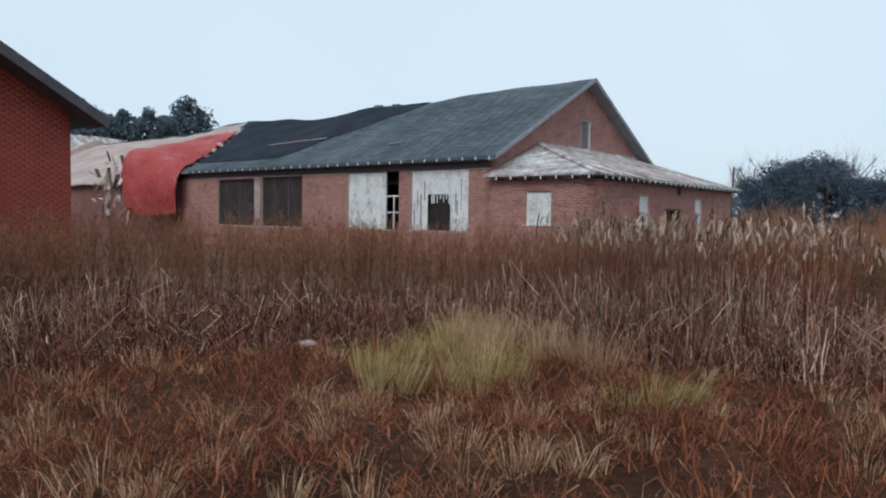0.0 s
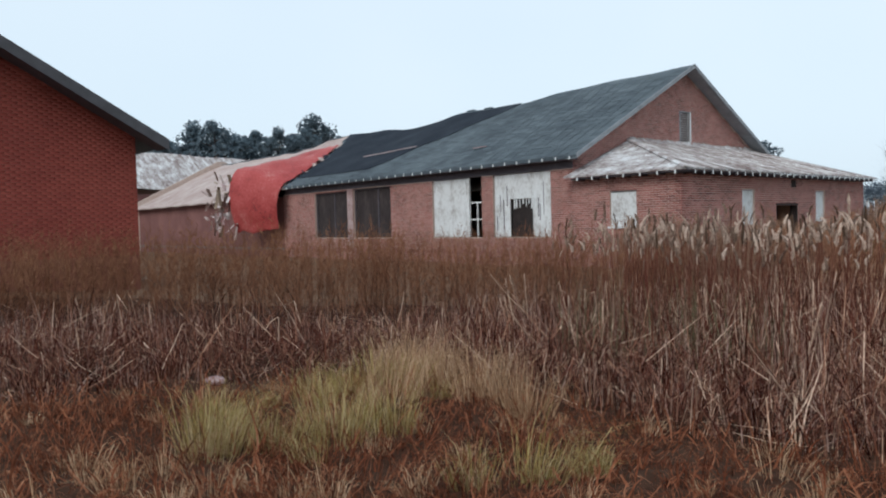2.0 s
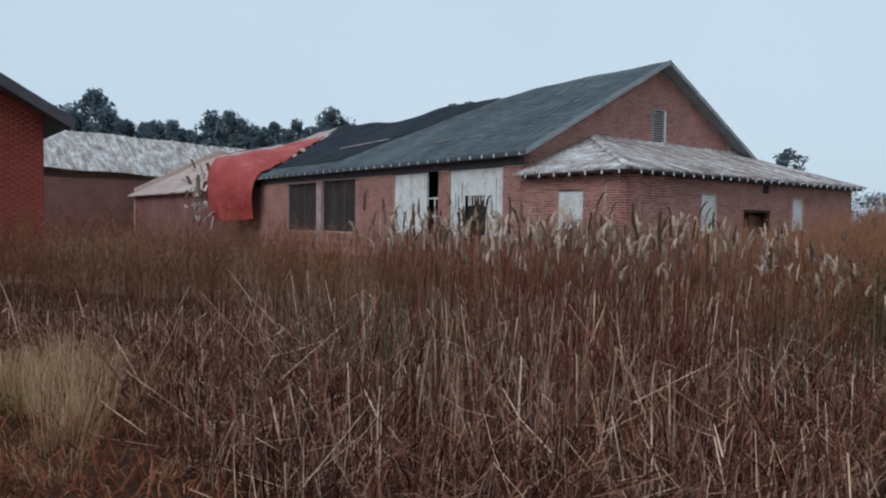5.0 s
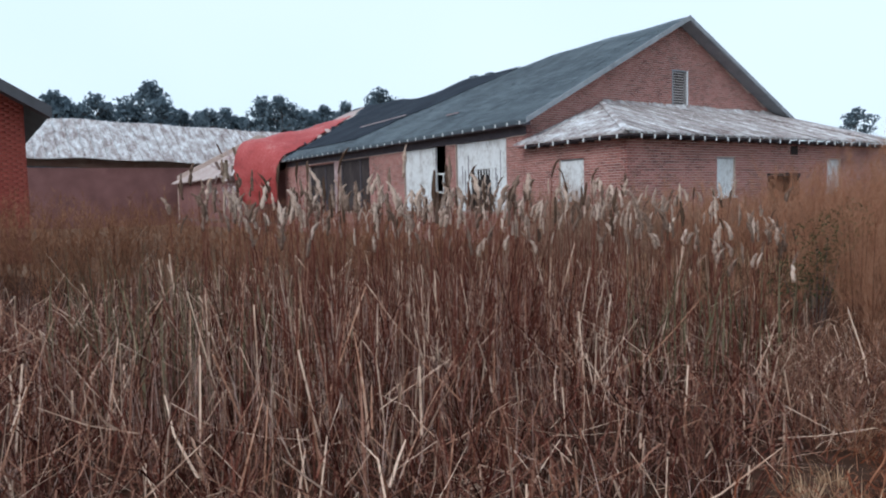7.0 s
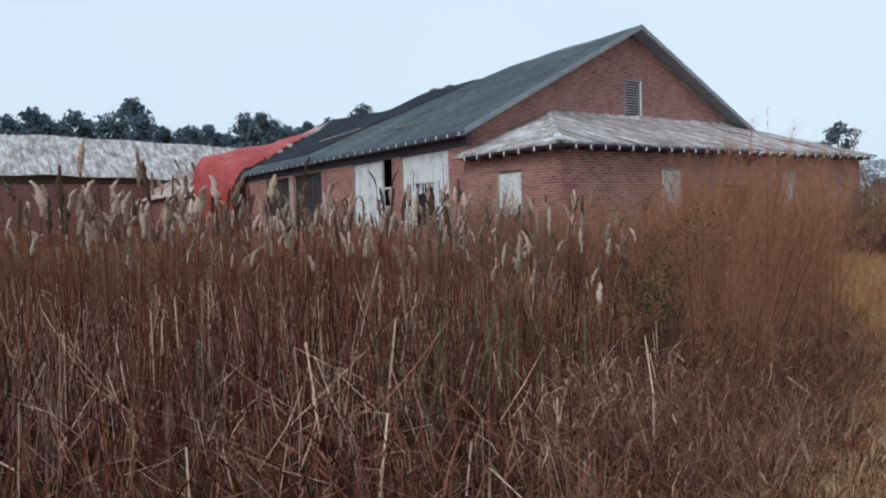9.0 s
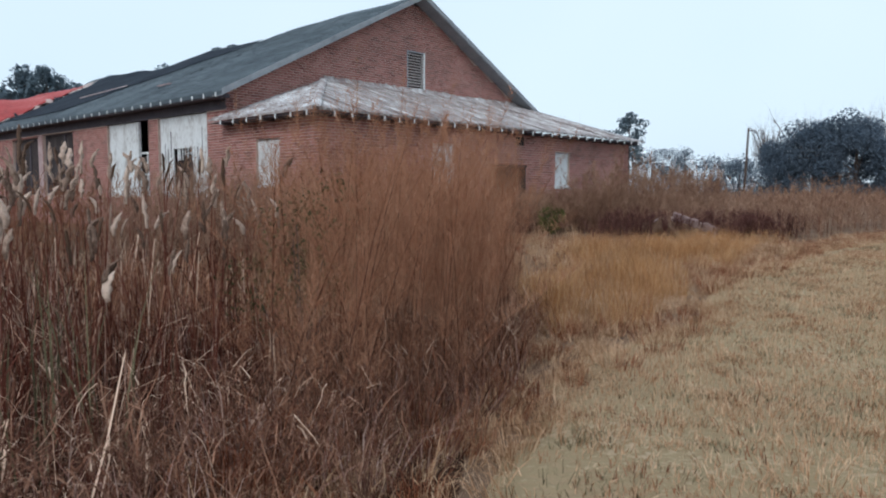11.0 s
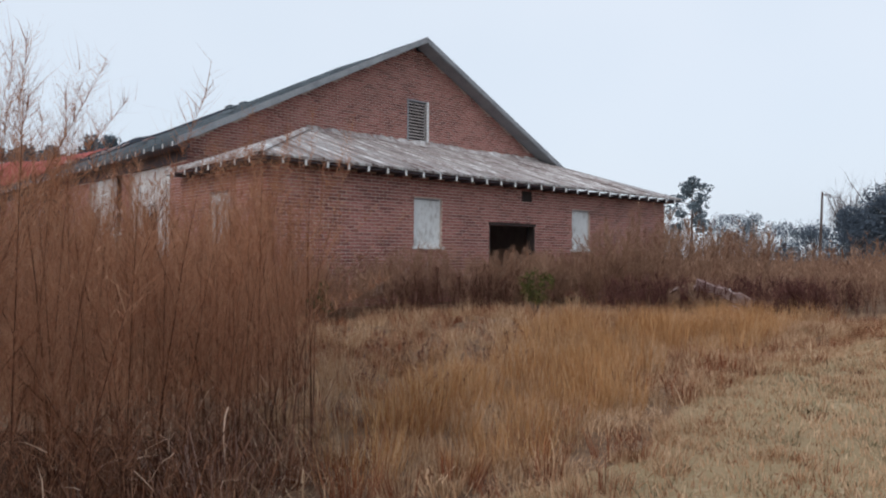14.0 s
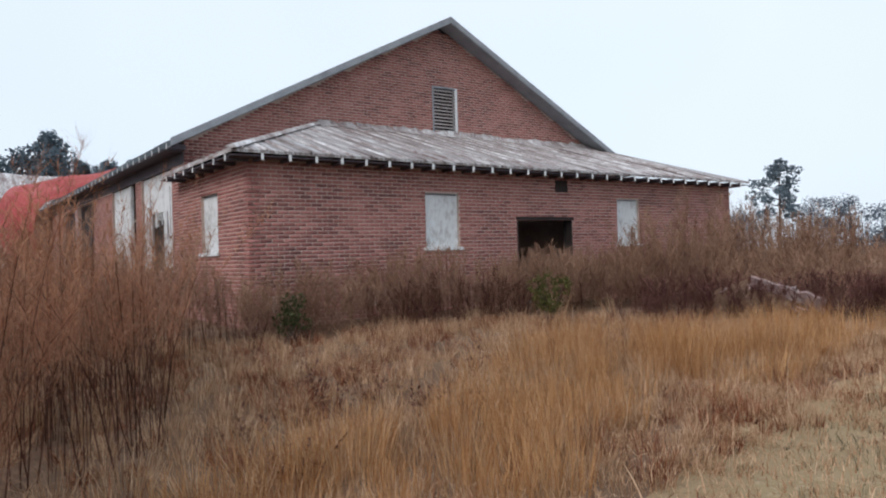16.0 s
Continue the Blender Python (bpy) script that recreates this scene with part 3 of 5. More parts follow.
def side_slab(name, v0, v1, d0, d1, z0, z1, mat, parent, label="", bevel=0.004):
    return part(name, box(LEFT - d1, LEFT - d0, v0, v1, z0, z1, bevel), mat, parent, label)


# first bay: white boards with a dark gap low down; second: a white board and a narrow sash window
bay = side_slab("window", 1.33, 2.16, -0.1, -0.06, 0.98, 3.29, "white", house, "boarded window bay with flaking white paint")
side_slab("board", 2.16, 3.33, -0.1, -0.06, 2.36, 3.29, "white", bay)
side_slab("board", 3.33, 4.13, -0.1, -0.06, 0.98, 3.29, "white", bay)
# near-black panel added behind the gap, in place of the shade inside
side_slab("hole_shade_panel", 2.17, 3.32, -0.2, -0.17, 0.98, 2.35, "dark", bay, "hole in the boards, its shade put in as a dark panel")
for i in range(14):
    v, w, z = 1.36 + 2.7 * RNG.random(), RNG.uniform(0.015, 0.05), RNG.uniform(1.0, 2.2)
    if not 2.1 < v < 3.35:
        side_slab("peeled_strip", v, v + w, -0.06, -0.056 + 0.002 * RNG.random(), z, min(3.2, z + RNG.uniform(0.4, 1.3)), "soffit", bay, "bare dark wood where the paint has flaked", 0.0)
for i in range(7):
    v, z = 2.2 + 0.15 * i + 0.06 * RNG.random(), RNG.uniform(1.9, 2.2)
    side_slab("splinter", v, v + RNG.uniform(0.03, 0.08), -0.1, -0.085, z, 2.37, "white", bay)
side_slab("batten", 2.12, 2.18, -0.06, -0.035, 0.98, 2.4, "white", bay)
side_slab("batten", 3.31, 3.37, -0.06, -0.035, 0.98, 2.4, "white", bay)
bay = side_slab("window", 5.62, 7.71, -0.1, -0.06, 0.98, 3.29, "white", house, "white boarded window beside an open sash")
side_slab("post", 5.53, 5.62, -0.12, -0.03, 0.95, 3.29, "white", bay)
side_slab("sash_rail", 4.8, 5.53, -0.16, -0.12, 2.28, 2.34, "white", bay)
side_slab("sash_rail", 4.8, 5.53, -0.16, -0.12, 1.62, 1.68, "white", bay)
side_slab("sash_stile", 4.8, 4.86, -0.16, -0.12, 0.95, 2.28, "white", bay)
side_slab("sash_stile", 5.14, 5.19, -0.16, -0.12, 0.95, 2.28, "white", bay)
for v0, v1, mid in ((10.65, 13.63, (11.7, 12.5)), (14.15, 17.16, (15.4, 16.2))):
    top = 3.26 if v0 < 12 else 3.2
    bay = side_slab("window", v0 + 0.06, v1 - 0.06, -0.2, -0.16, 0.96, top - 0.01, "dull_panel", house, "window bay closed with dull dark panels")
    for v in (v0, mid[0], v1 - 0.06):
        side_slab("post", v, v + 0.06, -0.155, -0.1, 0.96, top - 0.06, "soffit", bay)
    side_slab("head", v0, v1, -0.155, -0.1, top - 0.058, top - 0.003, "soffit", bay)
side_slab("pillar_render", 13.66, 14.12, 0.002, 0.025, 0.5, 3.28, "rubble", house, "pale pink rendered pillar between the window bays")

# ---- front annex under a hipped tin roof ----
annex = thing("annex", "low brick annex with a worn hipped tin roof", "building", m=B)
AX0, AX1, AF = 0.25, 14.4, -3.85
AE, AT, HIP = 2.97, 4.42, 3.75
W2, W3, DOOR = (3.93, 4.77, 1.26, 2.39), (9.64, 10.46, 1.26, 2.39), (6.36, 8.08, -0.1, 1.86)
VENT = (0.62, 1.42, 0.22, 0.45)
VENT2 = (2.55, 3.1, 0.22, 0.45)
WALL_TOP = AE - 0.06
brick_wall("wall", annex, "x", AF, -1, AX0, AX1, -0.3, WALL_TOP, [W2, W3, DOOR, VENT, VENT2], label="weathered red brick front wall", near=(0.2, 2.1, 0.6, 2.8))
W1 = (-2.3, -1.3, 1.26, 2.42)
brick_wall("wall", annex, "y", AX0, -1, AF, 0.25, -0.3, WALL_TOP, [W1], label="weathered brick side wall")
wall_core("wall", annex, turn("y", AX1, 1), AF, 0.25, -0.3, WALL_TOP, [], 0.25, "mortar")
part("floor_slab", box(AX0 + 0.25, AX1 - 0.25, AF + 0.25, 0.04, -0.12, -0.02), "inside", annex)
boarded_window(annex, "x", AF, -1, *W2)
boarded_window(annex, "x", AF, -1, *W3)
boarded_window(annex, "y", AX0, -1, *W1)
part("lintel", box(DOOR[0] - 0.03, DOOR[1] + 0.03, AF - 0.014, AF + 0.2, DOOR[3] - 0.0, DOOR[3] + 0.07), "dark", annex, "rusted steel lintel over the open doorway")
for x in (DOOR[0], DOOR[1] - 0.04):
    part("door_jamb", box(x, x + 0.04, AF + 0.004, AF + 0.26, -0.02, DOOR[3] - 0.002, 0.004), "dark", annex, "dark rotten door jamb")
part("dark_spot", box(7.55, 7.95, AF - 0.012, AF + 0.05, 2.5, 2.78, 0.01), "dark", annex, "dark spot on the wall under the eaves")
for p, q, z0, z1 in (VENT, VENT2):
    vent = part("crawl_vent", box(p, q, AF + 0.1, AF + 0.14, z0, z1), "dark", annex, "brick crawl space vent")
    n = int((q - p) / 0.075)
    for i in range(n):
        part("upright", box(p + 0.075 * i + 0.012, p + 0.075 * i + 0.05, AF - 0.01, AF + 0.09, z0 + 0.002, z1 - 0.002), "mortar", vent)

E0, E1, EF = -0.15, 14.8, -4.25


def hip_z(u, v):
    return min(AE + (AT - AE) * (v - EF) / (FRONT - EF), AE + (AT - AE) * (u - E0) / HIP, AE + 0.02 + (AT - AE) * (E1 - u) / HIP * 3)


def tin(points, faces, mat, label):
    return part("roof_slope", solid(points, faces, 0.05), mat, annex, label)


peak = (E0 + HIP, FRONT - 0.03, AT)
front_slope = tin([(E0, EF, AE), (E1, EF, AE), (E1, FRONT - 0.03, AT - 0.25), (E1 - 1.2, FRONT - 0.03, AT), peak], [(0, 1, 2, 3, 4)], "tin", "streaked rusty tin slope")
side_slope = tin([(E0 - 0.004, EF + 0.004, AE), peak, (E0 - 0.004, FRONT - 0.03, AE)], [(0, 1, 2)], "tin_white", "flaking white tin slope")


for i in range(36):
    u = E0 + 0.2 + 0.405 * i
    top_v = min(FRONT - 0.04, EF + (u - E0) / HIP * (FRONT - EF))
    if top_v > EF + 0.1 and u < E1 - 0.05:
        strip("seam", (u, EF - 0.01, AE + 0.001), (u, top_v, hip_z(u, top_v) + 0.001), 0.05, 0.028, "tin_white" if i % 3 else "tin", front_slope)
for i in range(11):
    v = EF + 0.35 + 0.4 * i
    top_u = min(E0 + HIP, E0 + HIP * (v - EF) / (FRONT - EF))
    strip("seam", (E0 - 0.01, v, AE + 0.001), (top_u, v, hip_z(top_u, v) + 0.001), 0.05, 0.025, "tin_white", side_slope)
strip("hip_cap", (E0 - 0.02, EF - 0.02, AE + 0.01), (peak[0], peak[1], peak[2] + 0.01), 0.22, 0.045, "tin_white", annex, "bent white hip cap")
def flashing_length(a, b):
    """A bent tin upstand against the gable, ragged along its top."""
    bm, n = bmesh.new(), 7
    low, mid, top = [], [], []
    for k in range(n):
        u = a + (b - a) * k / (n - 1)
        low.append(bm.verts.new((u, FRONT - 0.32, AT - 0.085)))
        mid.append(bm.verts.new((u, FRONT - 0.1 + RNG.uniform(-0.02, 0.02), AT + 0.015 + RNG.uniform(-0.01, 0.01))))
        top.append(bm.verts.new((u, FRONT - 0.05 + RNG.uniform(-0.03, 0.02), AT + RNG.uniform(0.06, 0.15))))
    fs = [bm.faces.new((p[k], p[k + 1], q[k + 1], q[k])) for p, q in ((low, mid), (mid, top)) for k in range(n - 1)]
    for v in bmesh.ops.extrude_face_region(bm, geom=fs)["geom"]:
        if isinstance(v, bmesh.types.BMVert):
            v.co += Vector((0, -0.006, 0.006))
    bmesh.ops.recalc_face_normals(bm, faces=bm.faces)
    return part("flashing", bm, "tin_white", annex, "peeling flashing bent up against the gable")


for i in range(9):
    flashing_length(E0 + HIP + i * 1.08, E0 + HIP + (i + 1) * 1.08 - 0.02)
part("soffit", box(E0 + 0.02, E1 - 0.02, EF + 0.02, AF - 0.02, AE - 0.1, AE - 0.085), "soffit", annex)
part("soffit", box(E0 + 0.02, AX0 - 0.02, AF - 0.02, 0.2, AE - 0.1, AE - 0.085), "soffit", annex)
for i in range(29):
    rafter(annex, Matrix.Translation((0.38 + 0.5 * i, EF + 0.01, AE - 0.05)), 0.4)
for i in range(7):
    rafter(annex, Matrix.Translation((E0 + 0.01, -3.9 + 0.6 * i, AE - 0.05)) @ Matrix.Rotation(radians(-90), 4, "Z"), 0.4)

# ---- red roofing sheet, peeled over the eaves ----
def spline(pts, t):
    x = t * (len(pts) - 1)
    i = min(int(x), len(pts) - 2)
    f = x - i
    p = [Vector(pts[max(0, min(len(pts) - 1, i + k))]) for k in (-1, 0, 1, 2)]
    return 0.5 * (2 * p[1] + (p[2] - p[0]) * f + (2 * p[0] - 5 * p[1] + 4 * p[2] - p[3]) * f * f + (3 * p[1] - p[0] - 3 * p[2] + p[3]) * f ** 3)


def red_sheet():
    near = [(5.6, 22.7, 6.55), (3.4, 21.25, 5.5), (1.4, 20.2, 4.5), (0.0, 19.7, 3.82), (-0.35, 19.8, 2.8), (-0.2, 20.0, 1.5)]
    mid = [(5.2, 24.0, 6.42), (3.0, 23.0, 5.75), (0.8, 22.2, 5.2), (-0.7, 21.5, 4.55), (-1.15, 21.3, 3.0), (-0.8, 21.3, 1.35)]
    far = [(4.8, 25.2, 6.2), (2.6, 25.0, 5.6), (0.6, 24.4, 5.15), (-1.0, 23.4, 4.75), (-1.5, 23.2, 3.2), (-1.1, 23.1, 1.35)]
    bm, n, k = bmesh.new(), 44, 22

    def rag(i):
        return 0.035 * noise.noise((i * 0.8, 7.0, 1.0)) + 0.02 * math.sin(2.7 * i)

    g = []
    for i in range(n + 1):
        rows = [spline(c, i / n) for c in (near, mid, far)]
        g.append([bm.verts.new(spline(rows, max(0.0, min(1.0, j / k + (rag(i) if j in (0, k) else 0)))) + Vector((0.5, 0.2, 1)) * (0.075 * noise.noise((i * 0.45, j * 0.5, 2.0)) + 0.10 * noise.noise((i * 0.16, j * 0.2, 5.0)) + 0.015 * math.sin(1.9 * i + 1.1 * j))) for j in range(k + 1)])
    fs = [bm.faces.new((g[i][j], g[i + 1][j], g[i + 1][j + 1], g[i][j + 1])) for i in range(n) for j in range(k)]
    r = bmesh.ops.extrude_face_region(bm, geom=fs)
    for v in r["geom"]:
        if isinstance(v, bmesh.types.BMVert):
            v.co += Vector((0.02, 0, -0.02))
    bmesh.ops.recalc_face_normals(bm, faces=bm.faces)
    for f in bm.faces:
        f.smooth = True
    return bm


part("peeled_sheet", red_sheet(), "red_tin", house, "bulging red roofing sheet peeled over the eaves")
for i in range(22):
    u = 0.1 + 0.26 * i
    v = torn_edge(u) + RNG.uniform(-0.25, 0.15)
    strip("torn_flap", (u, v, roof_z(u, v) + 0.06), (u + RNG.uniform(0.1, 0.45), v + RNG.uniform(-0.1, 0.6), roof_z(u, v) + RNG.uniform(0.02, 0.3)), RNG.uniform(0.12, 0.4), 0.02, "tar" if i % 3 else "pink_tin", house, "torn flap of roofing at the edge of the hole")
for i in range(58):
    a = (-1.1 - 1.1 * RNG.random() ** 2, 22.9 + 2.6 * RNG.random(), 1.5 + 2.7 * RNG.random())
    d = Vector((RNG.uniform(-0.5, 0.3), RNG.uniform(-0.4, 0.5), RNG.uniform(-1.0, 0.5)))
    strip("torn_board", a, Vector(a) + d, RNG.uniform(0.06, 0.26), 0.03, ("rubble", "pink_tin", "rubble", "pink_tin", "wood")[i % 5], house, "splintered pale board hanging from the eaves")

# ---- rear wing across the far end ----
wing = thing("rear_wing", "rear wing under a flaking white tin roof", "building", m=B)
WV, WE, WR, WRV = 46.0, 5.35, 8.95, 51.5
slope_w = slope_sheet("roof_slope", wing, "tin_white", [-34 + 52 * i / 60 for i in range(61)], lambda u: [WV + (WRV - WV) * j / 10 for j in range(11)],
                      lambda u, v: WE + (WR - WE) * (v - WV) / (WRV - WV) + 0.05 * math.sin(1.1 * u + v) - 0.035 * max(0, u + 6), 0.06, "flaking white and pink tin slope")
slope_sheet("roof_slope", wing, "pink_tin", [-34, -10, 18], lambda u: [WRV, WRV + 5.5], lambda u, v: WR - 0.65 * (v - WRV) - 0.035 * max(0, u + 6), 0.06)
for i in range(60):
    u = -33.6 + 0.86 * i
    dz = -0.035 * max(0, u + 6)
    strip("seam", (u, WV, WE + 0.05 + dz), (u, WRV, WR + 0.05 + dz), 0.07, 0.04, "tin_white", slope_w)
# wall under the wing's eaves, its shading painted in by the darker brick
wall_core("wall", wing, turn("x", WV + 0.4, -1), -34, 18, -0.3, 4.6, [], 0.25, "brick_far", "brick wall of the rear wing, shade put into its colour")
wall_core("wall", wing, turn("x", WRV + 4.5, 1), -34, 18, -0.3, 4.6, [], 0.25, "mortar")

# ---- brick building with its gable to the cattails ----
barn = thing("brick_building", "tall dark red brick building with a grey gable roof", "building", m=B)
LU, LV0, LE, LP, LH = -12.1, 3.4, 3.86, 0.58, 8.2
top_l = gable_top(LU - LH, LE, LP, LH)
brick_wall("gable_wall", barn, "x", LV0 + 0.9, -1, LU - 2 * LH + 0.5, LU - 0.55, -0.3, LE + LP * LH, [], top=top_l, label="dark red brick gable wall", mats=("mortar_dark", "brick_dark"), seen=(LU - 2 * LH, LU, 0.9))
wall_core("wall", barn, turn("y", LU - 0.55, 1), LV0 + 1.15, 17, -0.3, LE - 0.1, [], 0.25, "mortar")
wall_core("wall", barn, turn("y", LU - 2 * LH + 0.5, -1), LV0 + 1.15, 17, -0.3, LE - 0.1, [], 0.25, "mortar")
for s in (0, 1):
    e = LU if s == 0 else LU - 2 * LH
    r = LU - LH
    part("roof_slope", solid([(e, LV0, LE), (r, LV0, LE + LP * LH), (r, 17.3, LE + LP * LH), (e, 17.3, LE)], [(0, 1, 2, 3)], 0.14), "shingle", barn, "dark shingle slope")
    part("fascia", solid([(e, LV0 - 0.03, LE + 0.03), (r, LV0 - 0.03, LE + LP * LH + 0.03), (r, LV0 - 0.03, LE + LP * LH - 0.26), (e, LV0 - 0.03, LE - 0.26)], [(0, 1, 2, 3)]), "dark_trim", barn, "dark rake board")
    part("soffit", solid([(e, LV0, LE - 0.17), (r, LV0, LE + LP * LH - 0.17), (r, LV0 + 0.89, LE + LP * LH - 0.17), (e, LV0 + 0.89, LE - 0.17)], [(0, 1, 2, 3)], 0.02), "soffit", barn)

# ---- vegetation ----
BED = [(-9, 4.2), (-3.4, 5.2), (-2.4, 5.9), (-1.4, 7.0), (-0.1, 7.8), (0.9, 7.4), (2.0, 6.3), (3.1, 5.5), (4.3, 5.5), (5.5, 6.7), (6.5, 8.2), (7.2, 9.4), (7.3, 11.0), (7.1, 12.8), (6.2, 14.2), (3.4, 14.6), (1.6, 12.4), (-1.5, 11.4), (-5.0, 10.2), (-10.0, 8.6)]


def from_edge(xy):
    """Distance from the near edge of the cattail bed."""
    d = np.full(len(xy), 99.0)
    for a, b in zip(BED[:12], BED[1:13]):
        a, b = np.array(a), np.array(b)
        t = np.clip(((xy - a) @ (b - a)) / ((b - a) @ (b - a)), 0, 1)
        d = np.minimum(d, np.hypot(*(xy - a - t[:, None] * (b - a)).T))
    return d


def bed_height(q):
    """How tall the cattails stand: low towards the far end and at the near edge, uneven within."""
    tall = 0.62 + 0.48 * smooth(-1.5, 3.5, q[:, 0]) + 0.2 * np.sin(q[:, 0] * 1.7 + 0.6 * q[:, 1]) * np.sin(q[:, 1] * 1.3)
    return tall * (0.4 + 0.55 * smooth(0.1, 2.6, from_edge(q)))


def raise_to(p, q, tall):
    g = ground_z(q[:, 0], q[:, 1])[:, None]
    p[..., 2] = g + (p[..., 2] - g) * tall[:, None]


def cattail_bed():
    xy = scatter(BED, 105, 0.97, 0.6)
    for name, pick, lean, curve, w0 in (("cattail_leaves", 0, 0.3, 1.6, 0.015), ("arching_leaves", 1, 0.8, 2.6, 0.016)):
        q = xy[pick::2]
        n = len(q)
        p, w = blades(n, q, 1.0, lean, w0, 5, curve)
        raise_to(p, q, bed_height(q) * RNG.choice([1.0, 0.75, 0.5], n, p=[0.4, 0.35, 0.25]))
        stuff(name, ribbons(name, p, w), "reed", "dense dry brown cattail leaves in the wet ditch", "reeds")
    # thinner upright stems of a lighter brown, in drifts
    q = scatter(BED, 165, 0.75, 0.45)
    p, w = blades(len(q), q, 1.0, 0.24, 0.0095, 3, 1.4, 0.3)
    raise_to(p, q, bed_height(q) * RNG.uniform(0.45, 1.02, len(q)))
    stuff("upright_stems", ribbons("upright_stems", p, w), "reed_mid", "thin upright brown cattail stems", "reeds")
    # leaves snapped over at a knee
    xy = scatter(BED, 92, 0.6, 0.8)
    xy = xy[RNG.random(len(xy)) < 0.45 + 0.55 * smooth(0.5, 4, xy[:, 0])]
    n = len(xy)
    g = ground_z(xy[:, 0], xy[:, 1])
    h = (0.15 + 0.75 * RNG.random(n)) * bed_height(xy)
    a, b = RNG.uniform(0, 2 * math.pi, n), RNG.uniform(0, 2 * math.pi, n)
    far = RNG.uniform(0.08, 0.4, n)
    p = np.empty((n, 4, 3))
    p[:, 0] = np.stack([xy[:, 0], xy[:, 1], g - 0.02], 1)
    off = h * RNG.uniform(0.02, 0.4, n)
    p[:, 1] = p[:, 0] + np.stack([off * np.cos(a), off * np.sin(a), h], 1)
    fall = RNG.uniform(-1.2, 0.1, n)
    for i, f in ((2, 0.5), (3, 1.0)):
        p[:, i] = p[:, 1] + np.stack([f * far * np.cos(b), f * far * np.sin(b), fall * f * far], 1)
        p[:, i, 2] = np.maximum(p[:, i, 2], g + 0.03)
    stuff("broken_reeds", ribbons("broken_reeds", p, 0.005 + 0.012 * RNG.random(n) ** 2), "reed_pale", "bleached cattail leaves snapped over", "reeds")
    # fallen stalks lying criss-cross on the others along the near edge
    xy = scatter(BED, 90, 0.85, 0.7)
    d = from_edge(xy)
    xy = xy[(RNG.random(len(xy)) < 1 - 0.8 * smooth(0.8, 3.2, d)) & (RNG.random(len(xy)) < 0.55 + 0.45 * smooth(-0.5, 1.5, xy[:, 0]))]
    n = len(xy)
    a, ln, rise = RNG.uniform(0, 2 * math.pi, n), RNG.uniform(0.15, 0.55, n), RNG.normal(0, 0.5, n)
    low = ground_z(xy[:, 0], xy[:, 1]) + 0.04 + 0.42 * RNG.random(n) ** 1.5 * smooth(0.0, 1.0, from_edge(xy))
    end = np.stack([np.cos(a) * ln, np.sin(a) * ln, np.abs(rise) * ln], 1)
    p0 = np.column_stack([xy, low])
    p = np.stack([p0, p0 + end * 0.5 + RNG.normal(0, 0.012, (n, 3)), p0 + end * 0.97, p0 + end], 1)
    stuff("fallen_stalks", ribbons("fallen_stalks", p, 0.006 + 0.011 * RNG.random(n) ** 2), "reed_pale", "pale fallen cattail stalks lying criss-cross", "reeds")


cattail_bed()
xy = scatter([(5.6, 9.6), (6.2, 9.6), (6.8, 10.4), (6.9, 11.2), (6.2, 11.4), (5.4, 10.6)], 60, 0.5, 1.0)
p, w = blades(len(xy), xy, 1.05, 0.2, 0.016, 4)
stuff("green_reeds", ribbons("green_reeds", p, w), "grey_reed", "grey-green stems among the cattails", "reeds")
xy = scatter([(1.6, 8.2), (3.0, 7.6), (4.0, 8.6), (2.6, 10.0), (1.2, 9.4)], 75, 0.5, 1.0)
p, w = blades(len(xy), xy, 1.02, 0.2, 0.011, 4)
stuff("green_reeds", ribbons("green_reeds", p, w), "grey_reed", "grey-green stems among the cattails", "reeds")


def seed_head(h, r, bend):
    """A ragged cattail seed head, as a tapering tube."""
    k, s = 7, 6
    co = []
    for i in range(k):
        t = i / (k - 1)
        rr = r * (0.35 + 1.1 * math.sin(math.pi * (0.12 + 0.8 * t)) ** 0.7) * (0.8 + 0.4 * RNG.random())
        for j in range(s):
            an = 2 * math.pi * j / s
            q = rr * (0.3 + 1.2 * RNG.random() ** 1.3)
            co.append((q * math.cos(an) + bend * t * t, q * math.sin(an), h * t - 5.0 * bend * bend * t ** 3))
    co += [(0, 0, -0.01), (bend * 1.08, 0, h * 1.06 - 5.3 * bend * bend)]
    t = []
    for i in range(k - 1):
        for j in range(s):
            a, b = i * s + j, i * s + (j + 1) % s
            t += [(a, b, a + s), (b, b + s, a + s)]
    for j in range(s):
        t += [(len(co) - 2, (j + 1) % s, j), (len(co) - 1, (k - 1) * s + j, (k - 1) * s + (j + 1) % s)]
    return tri_mesh("seed_head", np.array(co), t)


HEAD_MESHES = []


